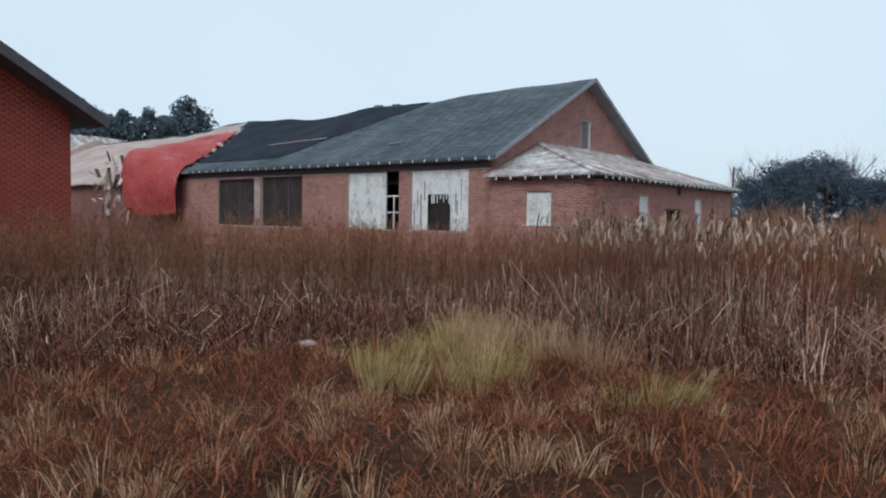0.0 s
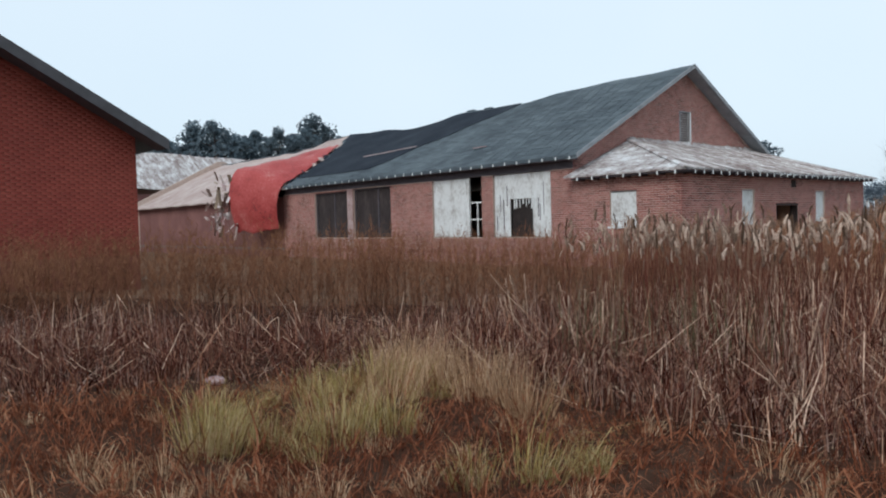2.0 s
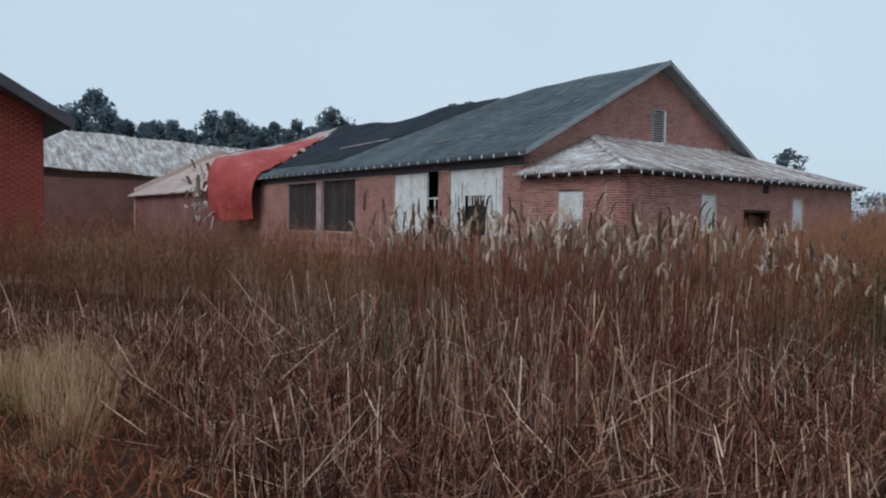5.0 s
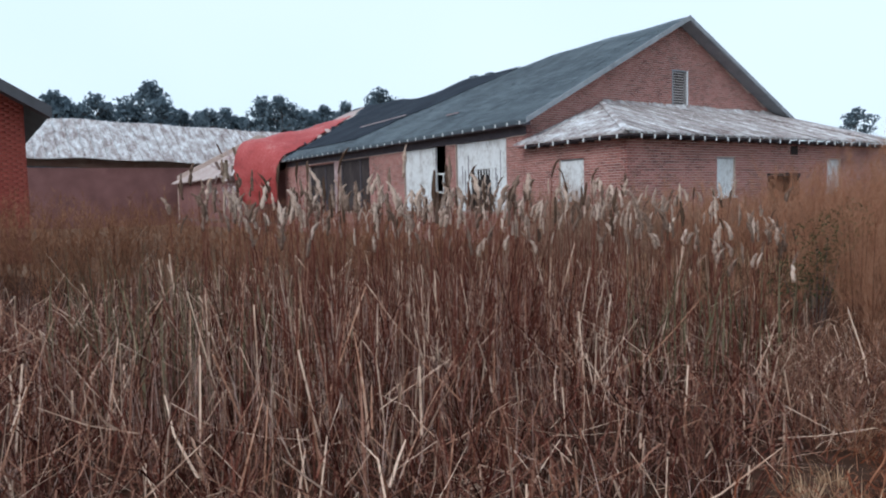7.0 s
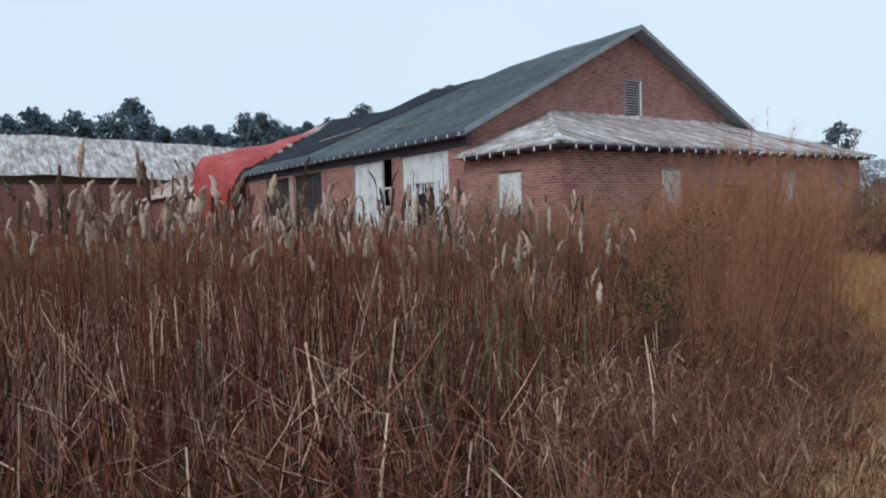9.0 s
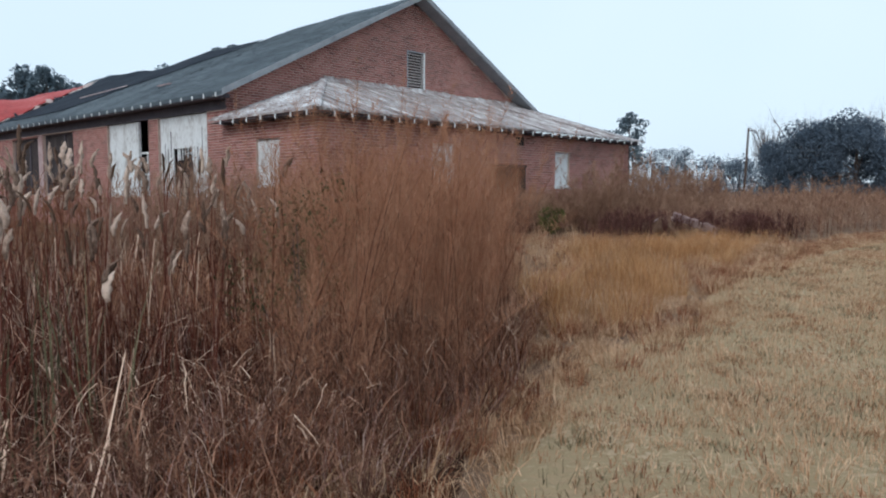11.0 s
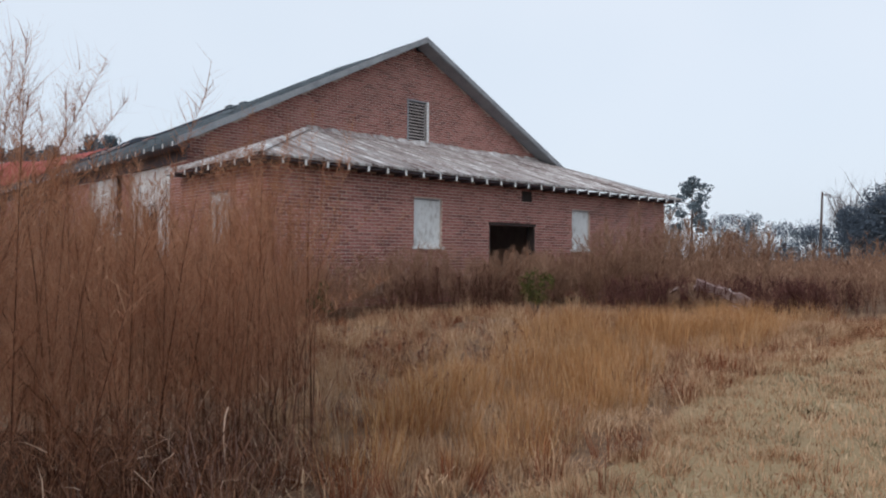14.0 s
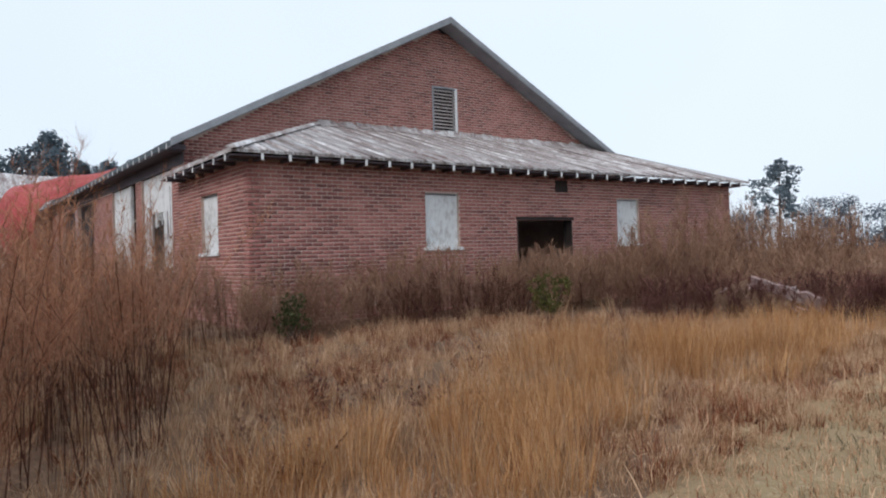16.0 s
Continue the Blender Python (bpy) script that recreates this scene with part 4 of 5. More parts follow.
def cattail(i):
    """One cattail: stalk, seed head and three leaves."""
    top = RNG.uniform(1.16, 1.48)
    ob = thing("cattail", "dry cattail with a fluffy cream seed head", "cattail", "cattails in the bed")
    bm = bmesh.new()
    lx = RNG.uniform(-0.06, 0.06)
    bmesh.ops.create_cone(bm, cap_ends=True, segments=5, radius1=0.005, radius2=0.003, depth=top, matrix=Matrix.Translation((lx / 2, 0, top / 2)) @ Matrix.Rotation(math.atan2(lx, top), 4, "Y"))
    part("stalk", bm, "reed", ob)
    dark = i % 4 == 3
    HEAD_MESHES.append(seed_head(RNG.uniform(0.13, 0.23), RNG.uniform(0.010, 0.0165) * (0.65 if dark else 1), RNG.uniform(-0.09, 0.09)))
    link("seed_head", HEAD_MESHES[-1], "fluff_dark" if dark else "fluff", ob, "dark brown spike" if dark else "shedding cream fluff", m=Matrix.Translation((lx, 0, top)))
    for k in range(3):
        p, _ = blades(1, np.zeros((1, 2)), RNG.uniform(0.7, 1.1), 0.3, 0.02, 4)
        p[..., 2] -= float(ground_z(0, 0))
        link("leaf", ribbons("leaf", p, np.array([0.02])), "reed", ob)
    return ob


HEADS = [(1.4, 11.0), (2.0, 9.2), (2.8, 8.2), (4.0, 7.9), (4.8, 8.5), (5.5, 9.4), (6.3, 9.8), (7.0, 10.8), (7.1, 12.4), (6.2, 13.6), (5.0, 14.0), (3.0, 14.6), (1.2, 13.0)]
spots = scatter(HEADS, 24.0, 0.4, 1.0)
RNG.shuffle(spots)
kinds = [cattail(i) for i in range(8)]
for i, (x, y) in enumerate(spots[:300]):
    m = pose(x, y, float(ground_z(x, y)) - 0.02, RNG.uniform(-7, 7), RNG.uniform(-7, 7), RNG.uniform(0, 360)) @ Matrix.Scale(RNG.uniform(0.92, 1.08) * (0.78 + 0.22 * float(smooth(0.4, 2.4, from_edge(np.array([[x, y]]))[0]))), 4)
    if i < 8:
        kinds[i].matrix_basis = m
    else:
        copy_thing(kinds[i % 8], m)


def more_heads(places):
    """The rest of the cattails, joined: stalks and seed heads."""
    co, tris, st, at = [], [], [], 0
    for x, y in places:
        me = HEAD_MESHES[int(RNG.integers(8))]
        a = np.empty(3 * len(me.vertices), np.float32)
        me.vertices.foreach_get("co", a)
        f = np.empty(len(me.loops), np.int32)
        me.loops.foreach_get("vertex_index", f)
        g, s, an = float(ground_z(x, y)), RNG.uniform(0.75, 1.1), RNG.uniform(0, 6.28)
        lean = RNG.normal(0, 0.06, 2)
        top = RNG.uniform(1.0, 1.6) * (0.78 + 0.22 * float(smooth(0.4, 2.4, from_edge(np.array([[x, y]]))[0])))
        q = a.reshape(-1, 3) * s
        q = np.stack([q[:, 0] * math.cos(an) - q[:, 1] * math.sin(an), q[:, 0] * math.sin(an) + q[:, 1] * math.cos(an), q[:, 2]], 1)
        co.append(q + np.array([x + lean[0], y + lean[1], g + top]))
        tris.append(f.reshape(-1, 3) + at)
        at += len(q)
        st.append([(x, y, g - 0.02), (x + 0.5 * lean[0], y + 0.5 * lean[1], g + top / 2), (x + lean[0], y + lean[1], g + top + 0.02)])
    stuff("seed_heads", tri_mesh("seed_heads", np.concatenate(co), np.concatenate(tris)), "fluff_many", "shedding cream cattail heads", "cattails")
    stuff("cattail_stalks", ribbons("cattail_stalks", np.array(st), np.full(len(st), 0.008)), "reed", "pale cattail stalks", "cattails")


more_heads(spots[300:1000])


def tufts(name, poly, dens, h, mat, label, category, lean=0.35, width=0.006, clump=0.3, size=1.0, k=3):
    xy = scatter(poly, dens, clump, size)
    p, w = blades(len(xy), xy, h, lean, width, k)
    return stuff(name, ribbons(name, p, w), mat, label, category)


VERGE = [(-6, 0.8), (-2.4, 1.0), (0.6, 0.9), (3.2, 0.4), (5.3, 1.8), (7.0, 4.4), (7.8, 7.4), (8.1, 10.2), (7.4, 10.6), (6.6, 8.2), (5.6, 6.6), (4.3, 5.4), (3.1, 5.4), (2.0, 6.4), (0.9, 7.5), (-0.1, 7.7), (-1.4, 6.6), (-3.4, 4.8), (-6.5, 4.2)]


def tussocks(name, poly, per_m2, n, h, mat, label, radius=0.07, lean=0.8, width=0.006, jitter=0.5, lift=0.0, clump=0.25, patch=1.3):
    """Grass in tufts: blades fan out from each tuft's middle."""
    c = scatter(poly, per_m2, clump, patch)
    size = RNG.uniform(1 - jitter, 1 + jitter * 0.7, len(c))
    cc, ss = np.repeat(c, n, 0), np.repeat(size, n)
    ang, rad = RNG.uniform(0, 2 * math.pi, len(cc)), RNG.random(len(cc)) ** 0.5
    out = np.stack([np.cos(ang), np.sin(ang)], 1)
    feet = cc + out * (radius * ss * rad)[:, None]
    comb = np.repeat(RNG.normal(0, 0.35, (len(c), 2)), n, 0)
    hh = h * ss * RNG.uniform(0.45, 1.1, len(cc))
    tip = feet + (out * rad[:, None] + comb + RNG.normal(0, 0.25, out.shape)) * (lean * hh)[:, None]
    mid = feet + (tip - feet) * 0.35
    g = ground_z(feet[:, 0], feet[:, 1]) + lift
    p = np.stack([np.column_stack([feet, g - 0.02]), np.column_stack([mid, g + hh * 0.62]), np.column_stack([tip, g + hh * RNG.uniform(0.55, 1.0, len(hh))])], 1)
    return stuff(name, ribbons(name, p, width * RNG.uniform(0.6, 1.4, len(hh))), mat, label, "grass")


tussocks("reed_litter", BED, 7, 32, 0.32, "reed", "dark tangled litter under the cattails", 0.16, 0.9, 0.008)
tussocks("matted_grass", VERGE, 15, 48, 0.17, "matted", "matted red-brown winter grass in tufts", 0.15, 1.3, 0.006, 0.85, 0.0, 0.8, 0.4)
tussocks("short_grass", VERGE, 14, 26, 0.10, "matted", "low red-brown winter grass", 0.1, 1.2, 0.006)
tussocks("pale_grass", VERGE, 6, 40, 0.2, "straw", "pale winter grass among the red-brown", 0.08, 1.0, 0.006)
tussocks("yellow_grass", [(-0.9, 5.2), (0.1, 5.0), (0.6, 6.2), (0.9, 7.4), (0.0, 7.4), (-0.8, 6.4)], 15, 120, 0.36, "yellow", "yellow-green grass tussock", 0.13, 0.7, 0.005, 0.8, 0.0, 0.7, 0.45)
tussocks("yellow_grass", [(0.9, 4.9), (1.7, 4.8), (2.0, 5.6), (1.2, 6.0)], 11, 110, 0.3, "yellow", "yellow-green grass tussock", 0.13, 0.8, 0.005, 0.8, 0.0, 0.7, 0.45)
tussocks("straw_grass", [(-0.4, 6.2), (0.7, 6.0), (1.6, 6.4), (0.9, 7.9), (0.0, 7.9)], 8, 110, 0.48, "straw", "pale straw-coloured grass tussock", 0.14, 0.6, 0.005, 0.7)


def brush(name, poly, stems, h, mats, label, twigs=70, fine=0.004, spread=0.3, low=0.3, lump=0.3, patch=1.0):
    """Tall feathery weeds: bare stems below, plumes of fine twigs above."""
    xy = scatter(poly, stems * 1.25, 0.3, 1.5)
    x, y = xy[:, 0] / patch, xy[:, 1] / patch
    field = 0.5 + 0.25 * np.sin(2.3 * x + 1.7 * np.sin(1.1 * y)) + 0.25 * np.sin(2.9 * y + 1.3 * np.sin(1.7 * x))
    keep = RNG.random(len(xy)) < 0.55 + 0.7 * field
    xy, field = xy[keep], field[keep]
    n = len(xy)
    p, w = blades(n, xy, h * (1.06 - lump + 1.1 * lump * field), 0.3, 0.010, 4, 1.5, 0.16)
    stuff(name + "_stems", ribbons(name + "_stems", p, w), mats[0], label + ", stems", "brush")
    t0 = RNG.uniform(low, 1.0, (n, twigs)) ** 0.8
    i0 = np.clip((t0 * 3).astype(int), 0, 2)
    fr = t0 * 3 - i0
    r = np.arange(n)[:, None]
    foot = p[r, i0] * (1 - fr[..., None]) + p[r, i0 + 1] * fr[..., None]
    ln = (spread * RNG.uniform(0.25, 1.25, (n, twigs)) * (1.2 - t0 * 0.7))[..., None]
    d = RNG.normal(0, 1, (n, twigs, 3))
    d[..., 2] = np.abs(d[..., 2]) * 0.8 + 0.45
    d /= np.linalg.norm(d, axis=2)[..., None]
    mid = foot + 0.5 * ln * d + RNG.normal(0, 0.12, d.shape) * ln
    tip = foot + ln * d + RNG.normal(0, 0.2, d.shape) * ln + np.array([0, 0, 0.15]) * ln
    q = np.stack([foot, mid, tip], 2).reshape(-1, 3, 3)
    stuff(name, ribbons(name, q, np.full(len(q), fine) * RNG.uniform(0.6, 1.5, len(q))), mats[1], label, "brush")


brush("tall_brush", [(7.35, 10.9), (8.0, 10.7), (8.55, 12.3), (8.75, 14.2), (8.65, 14.9), (8.2, 15.3), (7.2, 14.6), (7.2, 12.6)], 50, 1.92, ("stem_dark", "brush"), "tall feathery rust-brown weeds", 330, 0.0023, 0.24, 0.14, 0.3, 0.8)
brush("rear_brush", [(7.2, 14.7), (8.2, 15.5), (8.0, 16.8), (7.0, 18.2), (5.2, 18.4), (6.0, 14.8)], 36, 1.8, ("stem_dark", "brush"), "feathery rust-brown weeds", 90, 0.005, 0.22, 0.3, 0.3, 0.8)
brush("low_brush", [(7.2, 12.0), (7.2, 14.4), (6.0, 14.6), (4.6, 14.0), (5.8, 12.0)], 22, 0.8, ("stem", "brush"), "brown weeds behind the cattails", 70, 0.0045, 0.22, 0.3)
brush("plume_grass", [(6.8, 14.3), (7.6, 14.5), (7.4, 15.8), (6.6, 15.6)], 10, 1.62, ("stem", "straw"), "thin pale plume grass above the weeds", 40, 0.003, 0.075, 0.78, 0.1)
brush("lone_plume", [(7.8, 11.0), (8.05, 11.05), (8.05, 11.4), (7.8, 11.3)], 36, 2.05, ("stem", "straw"), "thin pale plume grass above the weeds", 40, 0.003, 0.07, 0.8, 0.05)
brush("side_brush", [(7.2, 16.8), (6.0, 16.4), (4.2, 15.0), (2.4, 18.0), (2.2, 22.4), (4.4, 22.6), (5.6, 20.8), (6.6, 18.0)], 26, 1.78, ("stem_dark", "tan_brush"), "feathery brown weeds beside the wall", 64, 0.0085, 0.24, 0.2, 0.45, 1.1)
brush("back_thicket", [(-10, 11.0), (-4, 12.6), (1.4, 14.0), (4.0, 15.0), (2.8, 19.5), (0.5, 24.0), (-5, 27), (-11, 22), (-12, 18)], 6, 1.62, ("stem_dark", "thicket"), "rust-brown thicket behind the cattails", 26, 0.012, 0.3, 0.05, 0.25, 1.6)
brush("front_thicket", [(-11, 8.4), (-5, 10.0), (-1.5, 11.2), (1.6, 12.2), (3.4, 14.4), (3.4, 15.6), (0.5, 15.0), (-4, 13.4), (-11, 11.4)], 20, 1.34, ("stem_dark", "thicket"), "rust-brown thicket behind the cattails", 62, 0.0085, 0.26, 0.05, 0.3, 1.3)
brush("wall_brush", [(3.6, 22.4), (5.4, 21.7), (9.3, 25.6), (10.2, 27.6), (8.8, 28.2), (5.4, 24.0)], 32, 1.2, ("stem_dark", "tan_brush"), "red-brown weeds along the wall", 82, 0.010, 0.28, 0.1, 0.4, 1.1)
brush("door_brush", [(8.6, 27.0), (10.4, 26.8), (13.0, 31.5), (12.6, 33.4), (9.3, 29.2)], 22, 1.2, ("stem_dark", "tan_brush"), "rust-brown weeds before the doorway", 85, 0.013, 0.3, 0.08, 0.4, 1.1)
brush("dark_brush", [(6.6, 22.4), (7.8, 22.8), (9.8, 25.4), (9.0, 25.8), (6.6, 23.6)], 14, 0.85, ("brush_dark", "stem_dark"), "dark weeds along the wall", 70, 0.010, 0.24, 0.05, 0.5, 0.9)
brush("end_brush", [(10.4, 26.6), (12.0, 27.2), (16, 33), (15.4, 36.5), (12.8, 33.0), (10.6, 29.4)], 16, 2.0, ("stem", "tan_brush"), "tan bushes at the end of the annex", 100, 0.014, 0.32, 0.1, 0.45, 1.4)
brush("field_brush", [(11.6, 25.0), (15.8, 24.8), (18.8, 28.2), (22, 33), (18, 37), (14.0, 32), (12.2, 27)], 9, 1.4, ("stem", "tan_brush"), "tan and brown brush beside the track", 34, 0.014, 0.34, 0.05, 0.5, 2.0)
brush("maroon_brush", [(10.4, 24.2), (11.8, 23.7), (14.4, 23.6), (16.4, 26.2), (14.0, 28.0), (11.2, 26.0)], 11, 0.66, ("brush_dark", "brush_dark"), "dark maroon bramble", 70, 0.011, 0.3, 0.05)
brush("far_brush", [(30, 48), (60, 60), (60, 80), (20, 80), (16, 52)], 0.4, 1.0, ("brush_dark", "tan_brush"), "far red-brown brush", 40, 0.035, 0.7, 0.05)
LOW = [(8.4, 14.6), (9.0, 14.4), (9.2, 17.0), (10.2, 20.5), (12.0, 23.6), (9.8, 25.4), (5.4, 21.8), (2.2, 22.6), (1.8, 17.0), (4.2, 14.8), (7.4, 16.4)]
SEDGE = [(9.0, 14.2), (10.1, 15.1), (11.1, 17.7), (12.4, 19.8), (14.2, 22.8), (12.2, 23.4), (9.6, 20.4), (8.8, 17.2)]
tussocks("broom_sedge", SEDGE, 12, 95, 0.46, "sedge", "orange broom sedge in tufts", 0.17, 0.5, 0.0042)
tussocks("pale_sedge", SEDGE, 7, 70, 0.36, "straw", "pale grass among the sedge", 0.15, 0.7, 0.0045)
tussocks("low_grass", LOW, 14, 44, 0.26, "straw", "grey-tan low winter grass", 0.12, 0.9, 0.006)
tussocks("sedge_litter", SEDGE, 34, 40, 0.15, "straw", "grey-tan dead grass under the sedge", 0.13, 1.0, 0.006)
tussocks("red_grass", LOW, 6, 50, 0.26, "matted", "red-brown low winter grass", 0.12, 0.9, 0.006)
EDGE = [(7.6, 7.0), (8.15, 7.2), (8.5, 10.1), (9.2, 12.5), (10.7, 14.6), (11.7, 17.2), (13.1, 19.2), (15.0, 22.0), (17.6, 25.0), (20.6, 28.2), (19.8, 28.9), (16.6, 25.8), (14.2, 22.8), (12.0, 20.0), (10.8, 17.8), (9.6, 15.2), (8.3, 13.4), (7.8, 10.8), (7.2, 10.4)]
WALL_FOOT = [(5.2, 21.2), (9.7, 25.0), (12.2, 24.0), (12.0, 25.2), (9.8, 26.2), (5.2, 22.6)]
tussocks("dark_tufts", WALL_FOOT, 2.2, 60, 0.6, "brush_dark", "dark dead tufts at the foot of the weeds", 0.2, 0.7, 0.01, 0.8, 0.0, 0.8, 0.9)
tussocks("straw_tufts", WALL_FOOT, 2.6, 60, 0.5, "straw", "pale tufts at the foot of the weeds", 0.18, 0.8, 0.009, 0.8, 0.0, 0.8, 0.9)
tussocks("edge_grass", EDGE, 33, 50, 0.15, "straw", "dry grey-tan grass along the track's edge", 0.09, 0.9, 0.0055)
tussocks("edge_matted", EDGE, 8, 50, 0.24, "matted", "red-brown grass along the track's edge", 0.09, 0.7, 0.0055)
tussocks("brush_skirt", [(7.2, 10.2), (8.0, 10.2), (8.8, 13.0), (9.1, 14.4), (8.2, 14.8), (7.6, 12.6)], 13, 40, 0.45, "brush", "dry tangled grass at the foot of the weeds", 0.12, 0.5, 0.006)


def tangle(name, poly, per_m2, high, mat, label, step=0.06, width=0.006):
    """Dry curled leaves lying through one another, thickest near the ground."""
    xy = scatter(poly, per_m2, 0.6, 0.5)
    n, k = len(xy), 5
    ang = RNG.uniform(0, 2 * math.pi, n)
    z = ground_z(xy[:, 0], xy[:, 1]) + high * RNG.random(n) ** 1.4
    p = np.empty((n, k, 3))
    p[:, 0] = np.column_stack([xy, z])
    climb = RNG.normal(0.7, 0.6, n)
    turn_by = RNG.normal(0, 0.5, n)
    for i in range(1, k):
        d = step * RNG.uniform(0.5, 1.4, n)
        ang = ang + turn_by + RNG.normal(0, 0.35, n)
        climb = climb - RNG.uniform(0.1, 0.7, n)
        p[:, i] = p[:, i - 1] + np.stack([d * np.cos(ang) * 0.7, d * np.sin(ang) * 0.7, d * climb], 1)
    p[..., 2] = np.maximum(p[..., 2], ground_z(xy[:, 0], xy[:, 1])[:, None] + 0.01)
    return stuff(name, ribbons(name, p, width * RNG.uniform(0.5, 1.5, n)), mat, label, "grass")


FOOT = [(6.6, 8.6), (7.5, 8.8), (8.1, 10.2), (8.8, 13.0), (9.0, 14.3), (8.2, 14.6), (7.2, 12.6), (6.6, 10.4)]
tangle("curled_leaves", FOOT, 1450, 0.45, "stem", "curled brown leaves tangled at the foot of the weeds")
tangle("pale_curled_leaves", FOOT, 300, 0.55, "reed_pale", "pale curled leaves tangled at the foot of the weeds", 0.06, 0.005)
tangle("edge_tangle", EDGE, 420, 0.1, "straw", "clipped dry grass lying along the track", 0.05, 0.006)
tangle("matted_tangle", VERGE, 520, 0.11, "matted", "curled red-brown grass matted in hummocks", 0.055, 0.009)
tangle("reed_tangle", [(-3.4, 5.4), (-1.4, 7.2), (0.0, 8.0), (0.9, 7.6), (2.0, 6.5), (3.1, 5.7), (4.3, 5.7), (5.5, 6.9), (6.6, 8.6), (6.2, 9.6), (4.6, 7.6), (3.4, 7.4), (1.4, 9.0), (-0.4, 9.4), (-3.6, 7.2)], 420, 0.36, "reed", "brown leaf litter tangled among the cattails", 0.09, 0.008)
tussocks("dark_skirt", [(7.2, 10.2), (8.0, 10.2), (8.8, 13.0), (9.1, 14.4), (8.2, 14.8), (7.6, 12.6)], 9, 40, 0.5, "matted", "dark dead grass among the weeds' stems", 0.12, 0.4, 0.006)
tussocks("dry_tangle", [(6.9, 9.2), (7.7, 9.4), (8.2, 10.6), (8.8, 13.0), (9.0, 14.2), (8.3, 14.2), (7.6, 11.8), (6.9, 10.4)], 16, 30, 0.46, "reed_mid", "pale tangled grass at the foot of the weeds", 0.12, 0.9, 0.009)
NEAR_TRACK = [(7.4, 3.8), (8.3, 7.2), (8.6, 10.2), (9.2, 12.6), (10.6, 14.7), (11.7, 17.3), (13.2, 19.3), (17.4, 25), (20.5, 24), (16.2, 16), (14.4, 12), (11.6, 5)]
for t, h, n, dens in (("straw", 0.075, 26, 23), ("matted", 0.06, 20, 9), ("grey_reed", 0.055, 22, 13)):
    tussocks("mown_grass", NEAR_TRACK, dens, n, h, t, "short mown winter grass", 0.12, 1.4, 0.006, 0.7, 0.035)

xy = scatter([(8.6, 8.0), (10.0, 7.6), (12.6, 12.0), (14.4, 16.0), (17.0, 21.0), (15.4, 22.0), (12.9, 19.0), (11.5, 17.0), (10.4, 14.6), (9.1, 12.4)], 620)
p, w = blades(len(xy), xy, 0.055, 0.7, 0.008, 3)
p[..., 2] += 0.068
stuff("mown_thatch", ribbons("mown_thatch", p, w), "straw", "thin thatch of clipped winter grass", "grass")


def shrub(x, y, h, mat, label, leaf=0.03, per=90):
    ob = thing("shrub", label, "shrub", m=pose(x, y, float(ground_z(x, y)) - 0.02))
    cs, rs = [], []
    for i in range(9):
        an, far = RNG.uniform(0, 6.28), RNG.uniform(0.05, 0.3) * h
        q = (far * math.cos(an), far * math.sin(an), h * RNG.uniform(0.4, 0.95))
        bm = bmesh.new()
        limb(bm, (0, 0, 0), q, 0.008, 0.003)
        part("stem", bm, "bark", ob)
        cs.append(q)
        rs.append(0.2 * h)
    link("foliage", crown_mesh("foliage", cs, rs, per, leaf), mat, ob)



def dead_weed(x, y, h):
    """A dead weed: a few upright stems with shrivelled leaves hanging from them."""
    ob = thing("dead_weed", "dead dark-brown weed standing in dry grass", "weed", "dead weeds by the track", m=pose(x, y, float(ground_z(x, y)) - 0.02))
    st, lf = [], []
    for i in range(9):
        f = RNG.normal(0, 0.06, 2)
        t = f + RNG.normal(0, 0.09, 2)
        top = h * RNG.uniform(0.55, 1.1)
        a, b = np.array([*f, 0.0]), np.array([*t, top])
        st.append([a, (a + b) / 2 + RNG.normal(0, 0.012, 3), b])
        for k in range(14):
            q = a + (b - a) * RNG.uniform(0.25, 1.0)
            d = np.array([*RNG.normal(0, 0.03, 2), RNG.uniform(-0.05, 0.03)])
            lf.append([q, q + d * 0.5 + np.array([0, 0, 0.012]), q + d])
    link("stalks", ribbons("stalks", np.array(st), np.full(len(st), 0.007)), "stem", ob, kind="stuff")
    link("shrivelled_leaves", ribbons("shrivelled_leaves", np.array(lf), RNG.uniform(0.008, 0.022, len(lf))), "brush_dark", ob, kind="stuff")


# ---- trees ----
def crown_mesh(name, centres, radii, per, leaf, flat=1.0):
    """Many small leaf faces gathered in clumps."""
    c = np.repeat(np.array(centres), per, 0)
    r = np.repeat(np.array(radii), per)
    n = len(c)
    d = RNG.normal(size=(n, 3))
    d /= np.linalg.norm(d, axis=1)[:, None]
    pos = c + d * (r * RNG.uniform(0.35, 1.0, n) ** 0.6)[:, None] * np.array([1, 1, flat])
    a, b = RNG.normal(size=(n, 3)), RNG.normal(size=(n, 3))
    a /= np.linalg.norm(a, axis=1)[:, None]
    b /= np.linalg.norm(b, axis=1)[:, None]
    s = (leaf * RNG.uniform(0.5, 1.4, n))[:, None]
    co = np.stack([pos - a * s, pos + a * s, pos + b * s], 1)
    return tri_mesh(name, co, np.arange(3 * n).reshape(-1, 3))


def limb(bm, p, q, r0, r1):
    p, q = Vector(p), Vector(q)
    bmesh.ops.create_cone(bm, cap_ends=True, segments=6, radius1=r0, radius2=r1, depth=(q - p).length, matrix=Matrix.Translation((p + q) / 2) @ (q - p).to_track_quat("Z", "Y").to_matrix().to_4x4())


